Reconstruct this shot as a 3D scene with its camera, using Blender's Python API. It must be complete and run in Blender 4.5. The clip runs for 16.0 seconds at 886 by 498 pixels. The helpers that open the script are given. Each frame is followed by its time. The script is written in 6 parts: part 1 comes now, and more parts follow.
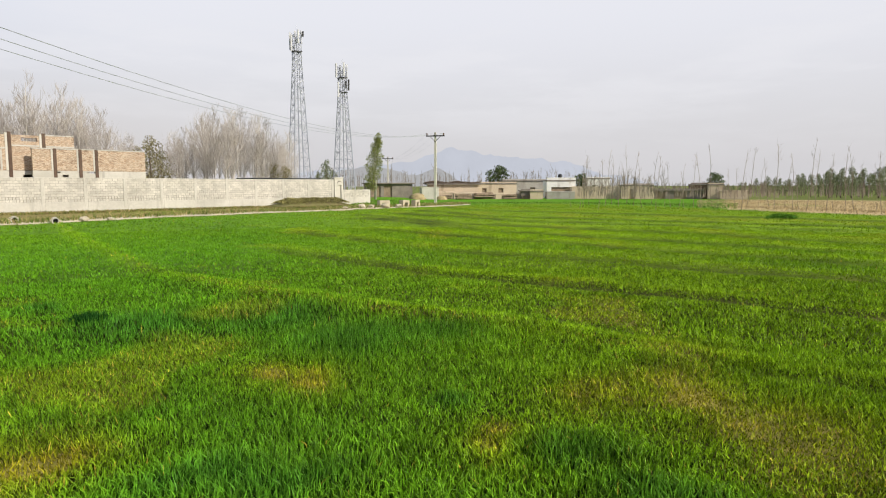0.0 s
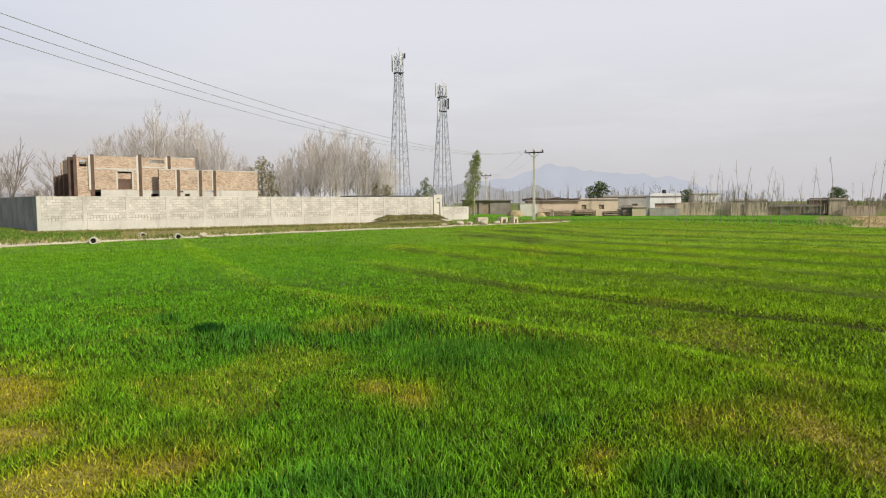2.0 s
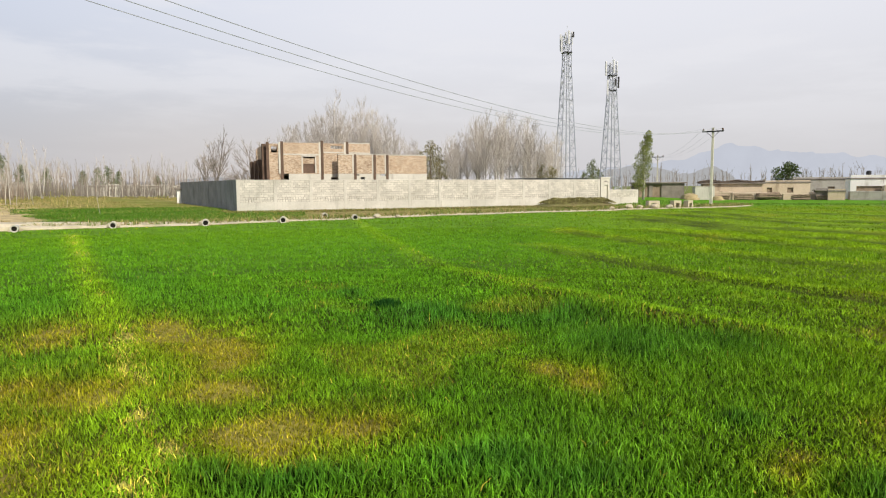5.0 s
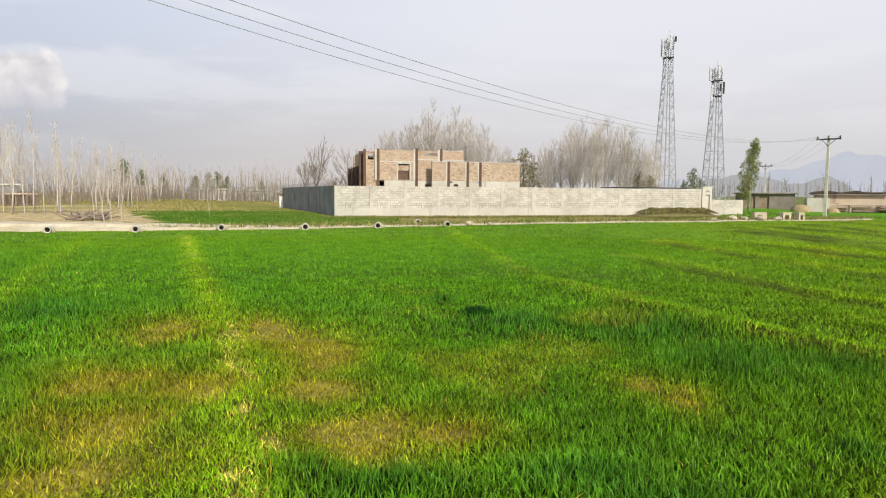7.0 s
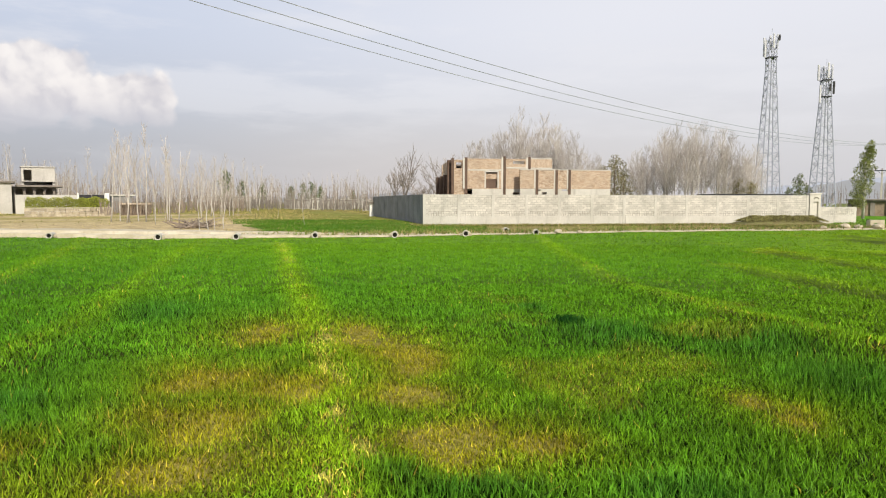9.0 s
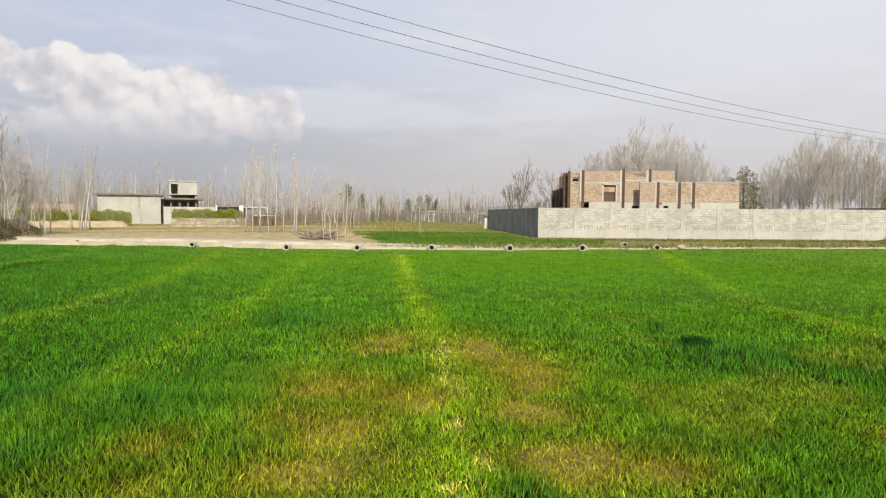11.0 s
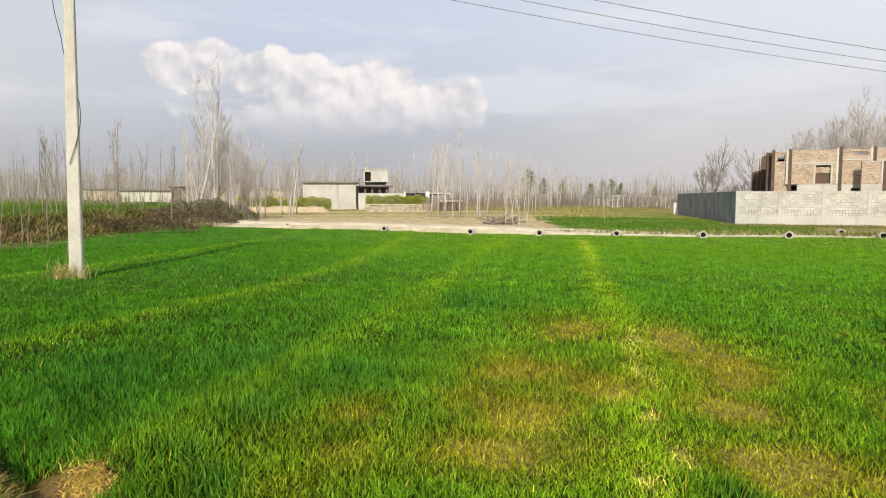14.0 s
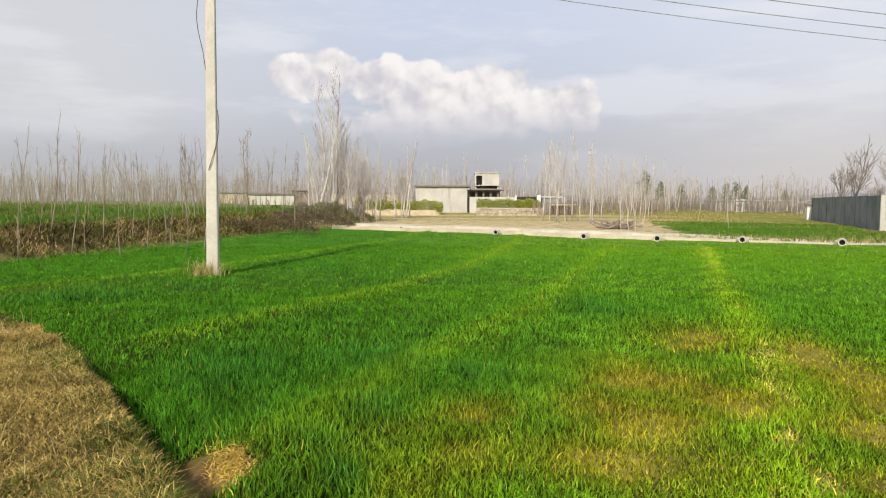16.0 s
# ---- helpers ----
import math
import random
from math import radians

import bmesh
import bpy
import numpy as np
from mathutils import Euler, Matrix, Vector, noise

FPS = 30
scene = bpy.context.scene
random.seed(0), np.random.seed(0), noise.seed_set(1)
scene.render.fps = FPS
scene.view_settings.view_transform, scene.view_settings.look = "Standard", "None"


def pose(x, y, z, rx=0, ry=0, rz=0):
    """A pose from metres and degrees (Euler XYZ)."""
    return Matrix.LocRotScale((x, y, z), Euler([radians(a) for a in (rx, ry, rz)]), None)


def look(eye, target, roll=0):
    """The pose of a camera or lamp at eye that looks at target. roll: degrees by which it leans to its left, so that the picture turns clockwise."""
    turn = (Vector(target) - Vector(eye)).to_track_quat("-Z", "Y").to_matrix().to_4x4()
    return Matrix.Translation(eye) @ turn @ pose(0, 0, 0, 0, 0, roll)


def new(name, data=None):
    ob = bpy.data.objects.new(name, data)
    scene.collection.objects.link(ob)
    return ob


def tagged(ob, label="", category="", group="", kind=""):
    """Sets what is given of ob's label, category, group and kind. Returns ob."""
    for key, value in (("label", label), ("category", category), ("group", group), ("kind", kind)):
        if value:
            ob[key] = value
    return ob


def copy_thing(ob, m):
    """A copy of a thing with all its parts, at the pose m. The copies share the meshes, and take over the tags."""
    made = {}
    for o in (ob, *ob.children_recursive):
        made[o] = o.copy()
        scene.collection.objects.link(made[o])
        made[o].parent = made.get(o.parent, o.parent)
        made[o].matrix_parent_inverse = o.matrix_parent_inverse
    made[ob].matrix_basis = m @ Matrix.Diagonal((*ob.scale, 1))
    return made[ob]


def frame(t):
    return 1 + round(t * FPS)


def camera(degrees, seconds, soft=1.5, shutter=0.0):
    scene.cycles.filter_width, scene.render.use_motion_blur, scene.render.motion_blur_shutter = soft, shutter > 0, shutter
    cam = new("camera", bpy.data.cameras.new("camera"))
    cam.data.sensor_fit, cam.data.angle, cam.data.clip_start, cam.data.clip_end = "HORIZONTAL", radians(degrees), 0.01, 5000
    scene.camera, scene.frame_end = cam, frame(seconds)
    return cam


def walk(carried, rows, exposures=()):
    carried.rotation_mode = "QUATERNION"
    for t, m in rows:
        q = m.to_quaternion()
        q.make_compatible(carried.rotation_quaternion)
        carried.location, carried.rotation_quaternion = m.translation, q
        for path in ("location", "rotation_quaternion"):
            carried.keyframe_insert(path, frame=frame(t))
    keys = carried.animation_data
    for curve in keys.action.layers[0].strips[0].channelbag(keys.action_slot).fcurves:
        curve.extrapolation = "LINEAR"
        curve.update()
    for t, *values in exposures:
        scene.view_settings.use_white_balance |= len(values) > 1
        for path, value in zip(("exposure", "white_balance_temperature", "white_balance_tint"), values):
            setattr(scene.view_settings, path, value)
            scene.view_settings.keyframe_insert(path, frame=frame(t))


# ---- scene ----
cam = camera(68.16, 16.0, 1.1)
ROWS = [  # seconds, x, y, z, turn about x, y, z
    (0.0, 0.001, 0.000, 1.642, 84.49, 0.10, 2.17),
    (0.5, -0.009, -0.001, 1.651, 84.64, 0.38, 4.41),
    (1.0, -0.016, -0.006, 1.657, 85.14, 0.63, 6.63),
    (1.5, -0.027, -0.010, 1.654, 85.72, 0.66, 8.77),
    (2.0, -0.040, -0.019, 1.658, 85.98, 0.34, 10.68),
    (2.5, -0.056, -0.033, 1.656, 86.26, 0.34, 12.65),
    (3.0, -0.068, -0.048, 1.659, 86.28, 0.43, 15.06),
    (3.5, -0.088, -0.056, 1.656, 86.01, 0.29, 17.52),
    (4.0, -0.105, -0.057, 1.650, 85.11, 0.28, 20.04),
    (6.5, -0.145, -0.112, 1.658, 85.14, -0.08, 31.10),
    (7.0, -0.140, -0.115, 1.664, 85.21, -0.34, 32.93),
    (7.5, -0.157, -0.093, 1.639, 85.42, -0.22, 34.95),
    (8.0, -0.181, -0.070, 1.630, 85.73, 0.09, 36.71),
    (10.5, -0.233, -0.134, 1.650, 86.50, -0.56, 47.81),
    (11.0, -0.223, -0.166, 1.664, 87.01, -0.37, 50.48),
    (11.5, -0.234, -0.169, 1.661, 86.92, -0.31, 52.68),
    (12.0, -0.243, -0.181, 1.659, 86.92, -0.24, 55.39),
    (12.5, -0.250, -0.192, 1.656, 86.99, -0.37, 57.94),
    (13.0, -0.261, -0.207, 1.654, 86.72, -0.26, 60.52),
    (13.5, -0.262, -0.229, 1.652, 85.97, -0.53, 63.14),
    (14.0, -0.271, -0.241, 1.656, 85.66, -0.08, 66.16),
    (14.5, -0.270, -0.257, 1.660, 85.89, -0.07, 68.68),
    (15.0, -0.276, -0.280, 1.661, 85.79, -0.29, 71.57),
    (15.5, -0.277, -0.307, 1.657, 85.80, -0.25, 73.98),
    (16.0, -0.274, -0.332, 1.660, 85.95, -0.22, 75.76),
]
walk(cam, [(t, pose(*p)) for t, *p in ROWS], [(0.0, 0.0), (1.0, 0.0), (2.0, -0.11), (3.0, -0.07), (4.0, -0.03), (6.5, 0.0), (8.0, 0.0), (10.5, -0.06), (12.0, -0.15), (13.0, -0.11), (14.0, 0.0), (16.0, 0.0)])

# ---- sun and sky ----
SUN_AZ, SUN_EL = 118.0, 36.0  # degrees clockwise from +y, and above the horizon
sun = new("sun", bpy.data.lights.new("sun", "SUN"))
sun.data.energy, sun.data.angle, sun.data.color = 4.6, radians(1.2), (1.0, 0.92, 0.78)
_sd = Vector((math.sin(radians(SUN_AZ)) * math.cos(radians(SUN_EL)), math.cos(radians(SUN_AZ)) * math.cos(radians(SUN_EL)), math.sin(radians(SUN_EL))))
sun.matrix_world = look(_sd * 50, (0, 0, 0))


class Nodes:
    """Short hand for wiring a node tree."""

    def __init__(self, tree):
        self.tree = tree

    def add(self, kind, ins=(), **props):
        n = self.tree.nodes.new(kind)
        for k, v in props.items():
            setattr(n, k, v)
        for key, v in (ins.items() if isinstance(ins, dict) else enumerate(ins)):
            if v is None:
                continue
            if isinstance(v, bpy.types.NodeSocket):
                self.tree.links.new(v, n.inputs[key])
            elif isinstance(v, bpy.types.Node):
                self.tree.links.new(v.outputs[0], n.inputs[key])
            else:
                n.inputs[key].default_value = v
        return n

    def math(self, op, a, b=None, c=None, clamp=False):
        n = self.add("ShaderNodeMath", (a, b, c), operation=op)
        n.use_clamp = clamp
        return n.outputs[0]

    def step(self, v, lo, hi, a=0.0, b=1.0):
        n = self.add("ShaderNodeMapRange", {"Value": v, "From Min": lo, "From Max": hi, "To Min": a, "To Max": b}, interpolation_type="SMOOTHSTEP")
        return n.outputs[0]

    def mix(self, f, a, b, blend="MIX"):
        n = self.add("ShaderNodeMix", data_type="RGBA", blend_type=blend)
        for k, v in ((0, f), (6, a), (7, b)):
            if isinstance(v, bpy.types.NodeSocket):
                self.tree.links.new(v, n.inputs[k])
            else:
                n.inputs[k].default_value = v if k == 0 else (*v, 1.0)
        return n.outputs[2]

    def noise(self, vec, scale, detail=4.0, rough=0.55, out=0):
        return self.add("ShaderNodeTexNoise", {"Vector": vec, "Scale": scale, "Detail": detail, "Roughness": rough}).outputs[out]


world = bpy.data.worlds.new("sky")
scene.world = world
world.use_nodes = True
world.node_tree.nodes.clear()
w = Nodes(world.node_tree)
coord = w.add("ShaderNodeTexCoord").outputs["Generated"]
sep = w.add("ShaderNodeSeparateXYZ", (coord,))
neg_x = w.math("MULTIPLY", sep.outputs[0], -1.0)
az = w.math("DEGREES", w.math("ARCTAN2", neg_x, sep.outputs[1]))  # degrees to the left of +y
el = w.math("DEGREES", w.math("ARCSINE", sep.outputs[2]))
nishita = w.add("ShaderNodeTexSky", sky_type="NISHITA", sun_disc=False)
nishita.sun_elevation, nishita.sun_rotation, nishita.dust_density, nishita.air_density = radians(SUN_EL), radians(SUN_AZ), 4.0, 1.2
clear = w.add("ShaderNodeVectorMath", (nishita.outputs[0],), operation="SCALE")
clear.inputs["Scale"].default_value = 0.11
# thin high veil over hazy air
up = w.step(el, 0.0, 16.0)
left = w.step(az, 22.0, 76.0)
low_col = w.mix(left, (0.72, 0.705, 0.73), (0.49, 0.49, 0.525))
high_col = w.mix(left, (0.89, 0.89, 0.95), (0.65, 0.705, 0.845))
veil = w.mix(up, low_col, high_col)
veil = w.mix(w.math("MULTIPLY", w.step(az, 78.0, 106.0), w.step(el, 3.0, 9.0, 0.2, 0.9)), veil, (0.715, 0.715, 0.735))  # pale haze towards the sun
veil = w.mix(w.step(el, 15.0, 60.0), veil, (0.20, 0.28, 0.46))  # deeper blue overhead
stretch = w.add("ShaderNodeMapping", {"Vector": coord, "Scale": (2.2, 2.2, 11.0), "Rotation": (0.12, -0.08, 0.3)})
streak = w.step(w.noise(stretch.outputs[0], 1.7, 6.0, 0.58), 0.44, 0.64)
veil = w.mix(w.math("MULTIPLY", streak, w.step(el, 2.0, 9.0, 0.1, 0.5)), veil, (0.90, 0.89, 0.93))
warm = w.math("MULTIPLY", w.step(az, 12.0, 40.0), w.step(el, 10.0, 2.0))
warm = w.math("MULTIPLY", warm, w.step(az, 70.0, 42.0))
veil = w.mix(w.math("MULTIPLY", warm, 0.6), veil, (0.73, 0.675, 0.66))
sky_col = w.mix(0.88, clear.outputs[0], veil)
# heaped cloud bank low over the left of the fields
flat = w.add("ShaderNodeCombineXYZ", (az, el, 0.0)).outputs[0]
warp = w.add("ShaderNodeVectorMath", (w.noise(flat, 0.5, 5.0, 0.6, 1), (0.5, 0.5, 0.5)), operation="SUBTRACT").outputs[0]
swirl = w.add("ShaderNodeVectorMath", (warp,), operation="SCALE")
swirl.inputs["Scale"].default_value = 1.6


def puffs(shift):
    """Rounded heads of cloud at three sizes."""
    at = w.add("ShaderNodeVectorMath", (w.add("ShaderNodeVectorMath", (flat, swirl.outputs[0]), operation="ADD").outputs[0], shift), operation="ADD").outputs[0]
    total = None
    for size, amount in ((0.23, 1.0), (0.6, 0.36), (1.6, 0.14)):
        v = w.add("ShaderNodeTexVoronoi", {"Vector": at, "Scale": size}, voronoi_dimensions="2D", feature="SMOOTH_F1").outputs["Distance"]
        v = w.math("MULTIPLY", w.math("SUBTRACT", 0.5, v), amount)
        total = v if total is None else w.math("ADD", total, v)
    return total


billow, fine = puffs((0.0, 0.0, 0.0)), puffs((-0.5, 0.75, 0.0))
heap = None
for ca, ce, ra, re in ((86.0, 10.4, 4.8, 1.9), (80.0, 9.7, 5.4, 2.3), (72.4, 9.2, 4.2, 3.2), (66.0, 8.0, 3.4, 2.1), (77.0, 6.8, 9.0, 2.0)):
    dx = w.math("DIVIDE", w.math("SUBTRACT", az, ca), ra)
    dy = w.math("DIVIDE", w.math("SUBTRACT", el, ce), re)
    d = w.math("SUBTRACT", 1.0, w.math("SQRT", w.math("ADD", w.math("MULTIPLY", dx, dx), w.math("MULTIPLY", dy, dy))))
    heap = d if heap is None else w.math("MAXIMUM", heap, d)
heap = w.math("MAXIMUM", heap, -1.0)
heap = w.math("ADD", heap, w.math("MULTIPLY", w.math("SUBTRACT", w.noise(flat, 0.22, 3.0), 0.5), 0.9))
body = w.math("ADD", heap, w.math("MULTIPLY", w.math("SUBTRACT", billow, 0.08), 0.85))
cover = w.math("MULTIPLY", w.step(body, -0.02, 0.22), w.step(el, 3.8, 8.2))
relief = w.step(w.math("SUBTRACT", billow, fine), -0.45, 0.3)
lit = w.math("MULTIPLY", relief, w.step(el, 5.0, 9.5, 0.25, 1.0))
cloud_col = w.mix(lit, (0.60, 0.585, 0.64), (0.99, 0.94, 0.91))
sky_col = w.mix(w.math("MULTIPLY", cover, 0.92), sky_col, cloud_col)
back = w.add("ShaderNodeBackground", {"Color": sky_col, "Strength": 1.0})
w.add("ShaderNodeOutputWorld", (back.outputs[0],))

# ---- materials ----


def material(name):
    m = bpy.data.materials.new(name)
    m.use_nodes = True
    m.node_tree.nodes.clear()
    return m, Nodes(m.node_tree)


def finish(m, n, color, rough=0.85, height=None, bump=0.3, dist=0.02, metal=0.0, translucent=0.0, spec=0.25):
    ins = {"Base Color": color, "Roughness": rough, "Metallic": metal, "Specular IOR Level": spec}
    if height is not None:
        ins["Normal"] = n.add("ShaderNodeBump", {"Height": height, "Strength": bump, "Distance": dist}).outputs[0]
    s = n.add("ShaderNodeBsdfPrincipled", ins).outputs[0]
    if translucent:
        tr = n.add("ShaderNodeBsdfTranslucent", {"Color": color})
        s = n.add("ShaderNodeMixShader", (translucent, s, tr.outputs[0])).outputs[0]
    n.add("ShaderNodeOutputMaterial", (s,))
    return m


def surface(name, a, b, scale, fine=8.0, rough=0.85, bump=0.4, dist=0.02, stain=None, metal=0.0, translucent=0.0, island=0.0):
    """Two colours mottled at two scales, with fine relief and, if wanted, stains."""
    m, n = material(name)
    obj = n.add("ShaderNodeTexCoord").outputs["Object"]
    big = n.noise(obj, scale, 5.0)
    small = n.noise(obj, scale * fine, 4.0, 0.7)
    f = n.step(n.math("ADD", n.math("MULTIPLY", big, 0.65), n.math("MULTIPLY", small, 0.35)), 0.34, 0.66)
    col = n.mix(f, a, b)
    if stain:
        run = n.add("ShaderNodeMapping", {"Vector": obj, "Scale": (1.3, 1.3, 0.25)})
        col = n.mix(n.math("MULTIPLY", n.step(n.noise(run.outputs[0], scale * 1.7, 6.0, 0.65), 0.52, 0.72), 0.7), col, stain)
    if island:
        rnd = n.add("ShaderNodeNewGeometry").outputs["Random Per Island"]
        v = n.math("ADD", 1.0 - island, n.math("MULTIPLY", rnd, 2 * island))
        col = n.add("ShaderNodeVectorMath", (col, n.add("ShaderNodeCombineXYZ", (v, v, v)).outputs[0]), operation="MULTIPLY").outputs[0]
    return finish(m, n, col, rough, small, bump, dist, metal, translucent)


def brickwork(name, a, b, mortar, width=0.26, height=0.095, joint=0.02, stain=(0.2, 0.16, 0.12)):
    m, n = material(name)
    obj = n.add("ShaderNodeTexCoord").outputs["Object"]
    s = n.add("ShaderNodeSeparateXYZ", (obj,))
    flat = n.add("ShaderNodeCombineXYZ", (n.math("ADD", s.outputs[0], s.outputs[1]), s.outputs[2], 0.0)).outputs[0]
    br = n.add("ShaderNodeTexBrick", {"Vector": flat, "Color1": (*a, 1), "Color2": (*b, 1), "Mortar": (*mortar, 1), "Scale": 1.0, "Mortar Size": joint, "Brick Width": width, "Row Height": height, "Bias": -0.1})
    grain = n.noise(obj, 0.9, 6.0, 0.62)
    col = n.mix(n.step(n.noise(n.add("ShaderNodeMapping", {"Vector": obj, "Scale": (4.0, 4.0, 10.0)}).outputs[0], 1.0, 4.0, 0.7), 0.46, 0.60, 0.0, 0.85), br.outputs[0], stain)
    col = n.mix(n.step(grain, 0.5, 0.68, 0.0, 0.6), col, stain)
    patch = n.step(n.noise(n.add("ShaderNodeMapping", {"Vector": obj, "Scale": (3.2, 3.2, 13.0)}).outputs[0], 1.0, 5.0, 0.75), 0.47, 0.62, 0.0, 0.8)
    col = n.mix(patch, col, mortar)
    h = n.math("SUBTRACT", n.noise(obj, 30.0, 2.0), n.math("MULTIPLY", br.outputs[1], 2.0))
    return finish(m, n, col, 0.9, h, 0.5, 0.02)


def from_attribute(name, rough, translucent, soft_scale=3.0, bump=0.0, gloss=0.04):
    """Colour from the mesh's own cover attribute, broken up by noise."""
    m, n = material(name)
    col = n.add("ShaderNodeAttribute", attribute_name="cover").outputs["Color"]
    obj = n.add("ShaderNodeTexCoord").outputs["Object"]
    big, small = n.noise(obj, soft_scale, 5.0, 0.6), n.noise(obj, soft_scale * 9, 5.0, 0.7)
    v = n.math("ADD", n.step(big, 0.3, 0.7, 0.72, 1.2), n.step(small, 0.3, 0.7, -0.28, 0.28))
    col = n.add("ShaderNodeVectorMath", (col, n.add("ShaderNodeCombineXYZ", (v, v, v)).outputs[0]), operation="MULTIPLY").outputs[0]
    return finish(m, n, col, rough, small if bump else None, bump, 0.06, 0.0, translucent, gloss)


M_GROUND = from_attribute("soil_and_turf", 0.95, 0.0, 1.1, 0.8)
M_WHEAT = from_attribute("wheat_leaf", 0.42, 0.10, 2.0, gloss=0.08)
M_DRY = from_attribute("dry_grass", 0.8, 0.25, 2.0)
M_LEAF = from_attribute("foliage", 0.6, 0.3, 1.5)
M_BLOCK = surface("concrete_block", (0.46, 0.435, 0.385), (0.60, 0.57, 0.51), 0.5, 9, 0.95, 0.5, 0.02, (0.42, 0.40, 0.355), island=0.13)
M_JOINT = surface("raked_mortar", (0.27, 0.255, 0.22), (0.38, 0.36, 0.31), 2.0, 6, 1.0, 0.4)
M_RENDER = surface("cement_render", (0.46, 0.44, 0.39), (0.585, 0.56, 0.505), 0.5, 12, 0.95, 0.3, 0.02, (0.33, 0.31, 0.27))
M_PALE = surface("pale_plaster", (0.50, 0.48, 0.42), (0.62, 0.59, 0.53), 0.4, 14, 0.9, 0.2, 0.02, (0.36, 0.34, 0.29))
M_FARM = surface("weathered_grey_plaster", (0.44, 0.42, 0.38), (0.57, 0.545, 0.50), 0.5, 12, 0.95, 0.3, 0.02, (0.30, 0.28, 0.245))
M_WHITE = surface("whitewash", (0.72, 0.71, 0.68), (0.82, 0.81, 0.78), 0.4, 14, 0.9, 0.2, 0.02, (0.5, 0.47, 0.42))
M_MUD = surface("mud_plaster", (0.46, 0.37, 0.27), (0.60, 0.50, 0.38), 0.35, 14, 0.95, 0.4, 0.03, (0.28, 0.22, 0.16))
M_BRICK = brickwork("fired_brick", (0.365, 0.225, 0.14), (0.51, 0.345, 0.225), (0.60, 0.51, 0.40), stain=(0.25, 0.17, 0.115))
M_DARKCOL = surface("dark_brown_and_shaded", (0.09, 0.06, 0.045), (0.15, 0.10, 0.075), 1.2, 9, 0.9)
M_SLAB = surface("weathered_slab", (0.16, 0.14, 0.12), (0.26, 0.23, 0.20), 0.8, 9, 0.9)
M_STEEL = surface("galvanised_steel", (0.34, 0.36, 0.42), (0.48, 0.50, 0.56), 2.0, 6, 0.55, 0.1, 0.005, None, 0.4)
M_PANEL = surface("antenna_grey", (0.46, 0.47, 0.49), (0.60, 0.60, 0.62), 1.0, 6, 0.5, 0.05)
M_DARKMETAL = surface("dark_metal", (0.02, 0.02, 0.022), (0.05, 0.05, 0.05), 2.0, 6, 0.6, 0.1)
M_POLE = surface("cast_concrete_pole", (0.48, 0.46, 0.39), (0.62, 0.59, 0.51), 1.5, 10, 0.9, 0.3, 0.01, (0.36, 0.33, 0.26))
M_WIRE = surface("aluminium_wire", (0.32, 0.335, 0.37), (0.44, 0.455, 0.49), 3.0, 5, 0.6, 0.0, 0.01, None, 0.3)
M_PORC = surface("brown_porcelain", (0.10, 0.05, 0.03), (0.18, 0.10, 0.07), 4.0, 5, 0.3, 0.0)
M_CHANNEL = surface("pale_concrete_lining", (0.42, 0.37, 0.26), (0.58, 0.52, 0.40), 0.9, 9, 0.95, 0.5, 0.03, (0.34, 0.29, 0.20))
M_PIPE = surface("cement_pipe", (0.42, 0.40, 0.35), (0.56, 0.53, 0.47), 2.0, 6, 0.95, 0.4, 0.01)
M_BLACK = surface("hollow_shade", (0.012, 0.011, 0.010), (0.02, 0.018, 0.016), 2.0, 4, 1.0, 0.0)
M_BARK = surface("pale_bark", (0.40, 0.37, 0.33), (0.62, 0.58, 0.53), 3.0, 6, 0.9, 0.3, 0.02)
M_TWIG = surface("grey_twigs", (0.36, 0.32, 0.285), (0.52, 0.475, 0.435), 0.7, 6, 0.9, 0.0)
M_FARTWIG = surface("far_pale_twigs", (0.25, 0.215, 0.185), (0.40, 0.355, 0.315), 0.2, 6, 0.9, 0.0)
M_BROWNBARK = surface("dark_bark_and_shade", (0.12, 0.09, 0.07), (0.22, 0.17, 0.13), 3.0, 6, 0.9, 0.3, 0.02)
M_STONE = surface("field_stone", (0.33, 0.28, 0.20), (0.48, 0.42, 0.32), 3.0, 5, 0.95, 0.6, 0.03, None, island=0.2)
M_STRAW = surface("straw", (0.28, 0.22, 0.12), (0.42, 0.34, 0.19), 2.0, 9, 0.95, 0.8, 0.05)
M_WOOD = surface("old_timber", (0.20, 0.15, 0.11), (0.32, 0.25, 0.18), 2.0, 8, 0.9, 0.3)
M_STICK = surface("thin_grey_bark", (0.15, 0.13, 0.115), (0.26, 0.23, 0.20), 3.0, 6, 0.9, 0.0)
# darker block colour that paints shade onto the compound's side wall
M_SHADEBLOCK = surface("shaded_grey_block", (0.195, 0.20, 0.208), (0.285, 0.29, 0.298), 0.8, 9, 0.95, 0.5, 0.02, (0.14, 0.14, 0.14), island=0.16)
M_CLOD = surface("dry_earth_clod", (0.22, 0.165, 0.085), (0.34, 0.26, 0.14), 6.0, 5, 1.0, 0.6, 0.02)
M_FARWALL = surface("dull_grey_plaster", (0.30, 0.28, 0.25), (0.44, 0.42, 0.38), 0.4, 9, 0.95, 0.3, 0.02, (0.22, 0.20, 0.17))
M_OLIVE = surface("olive_brush", (0.13, 0.13, 0.055), (0.24, 0.22, 0.10), 0.8, 6, 0.95, 0.0)
M_BRUSH = surface("grey_brown_brush", (0.20, 0.16, 0.125), (0.35, 0.29, 0.235), 0.8, 6, 0.95, 0.0)

# ---- mesh helpers ----


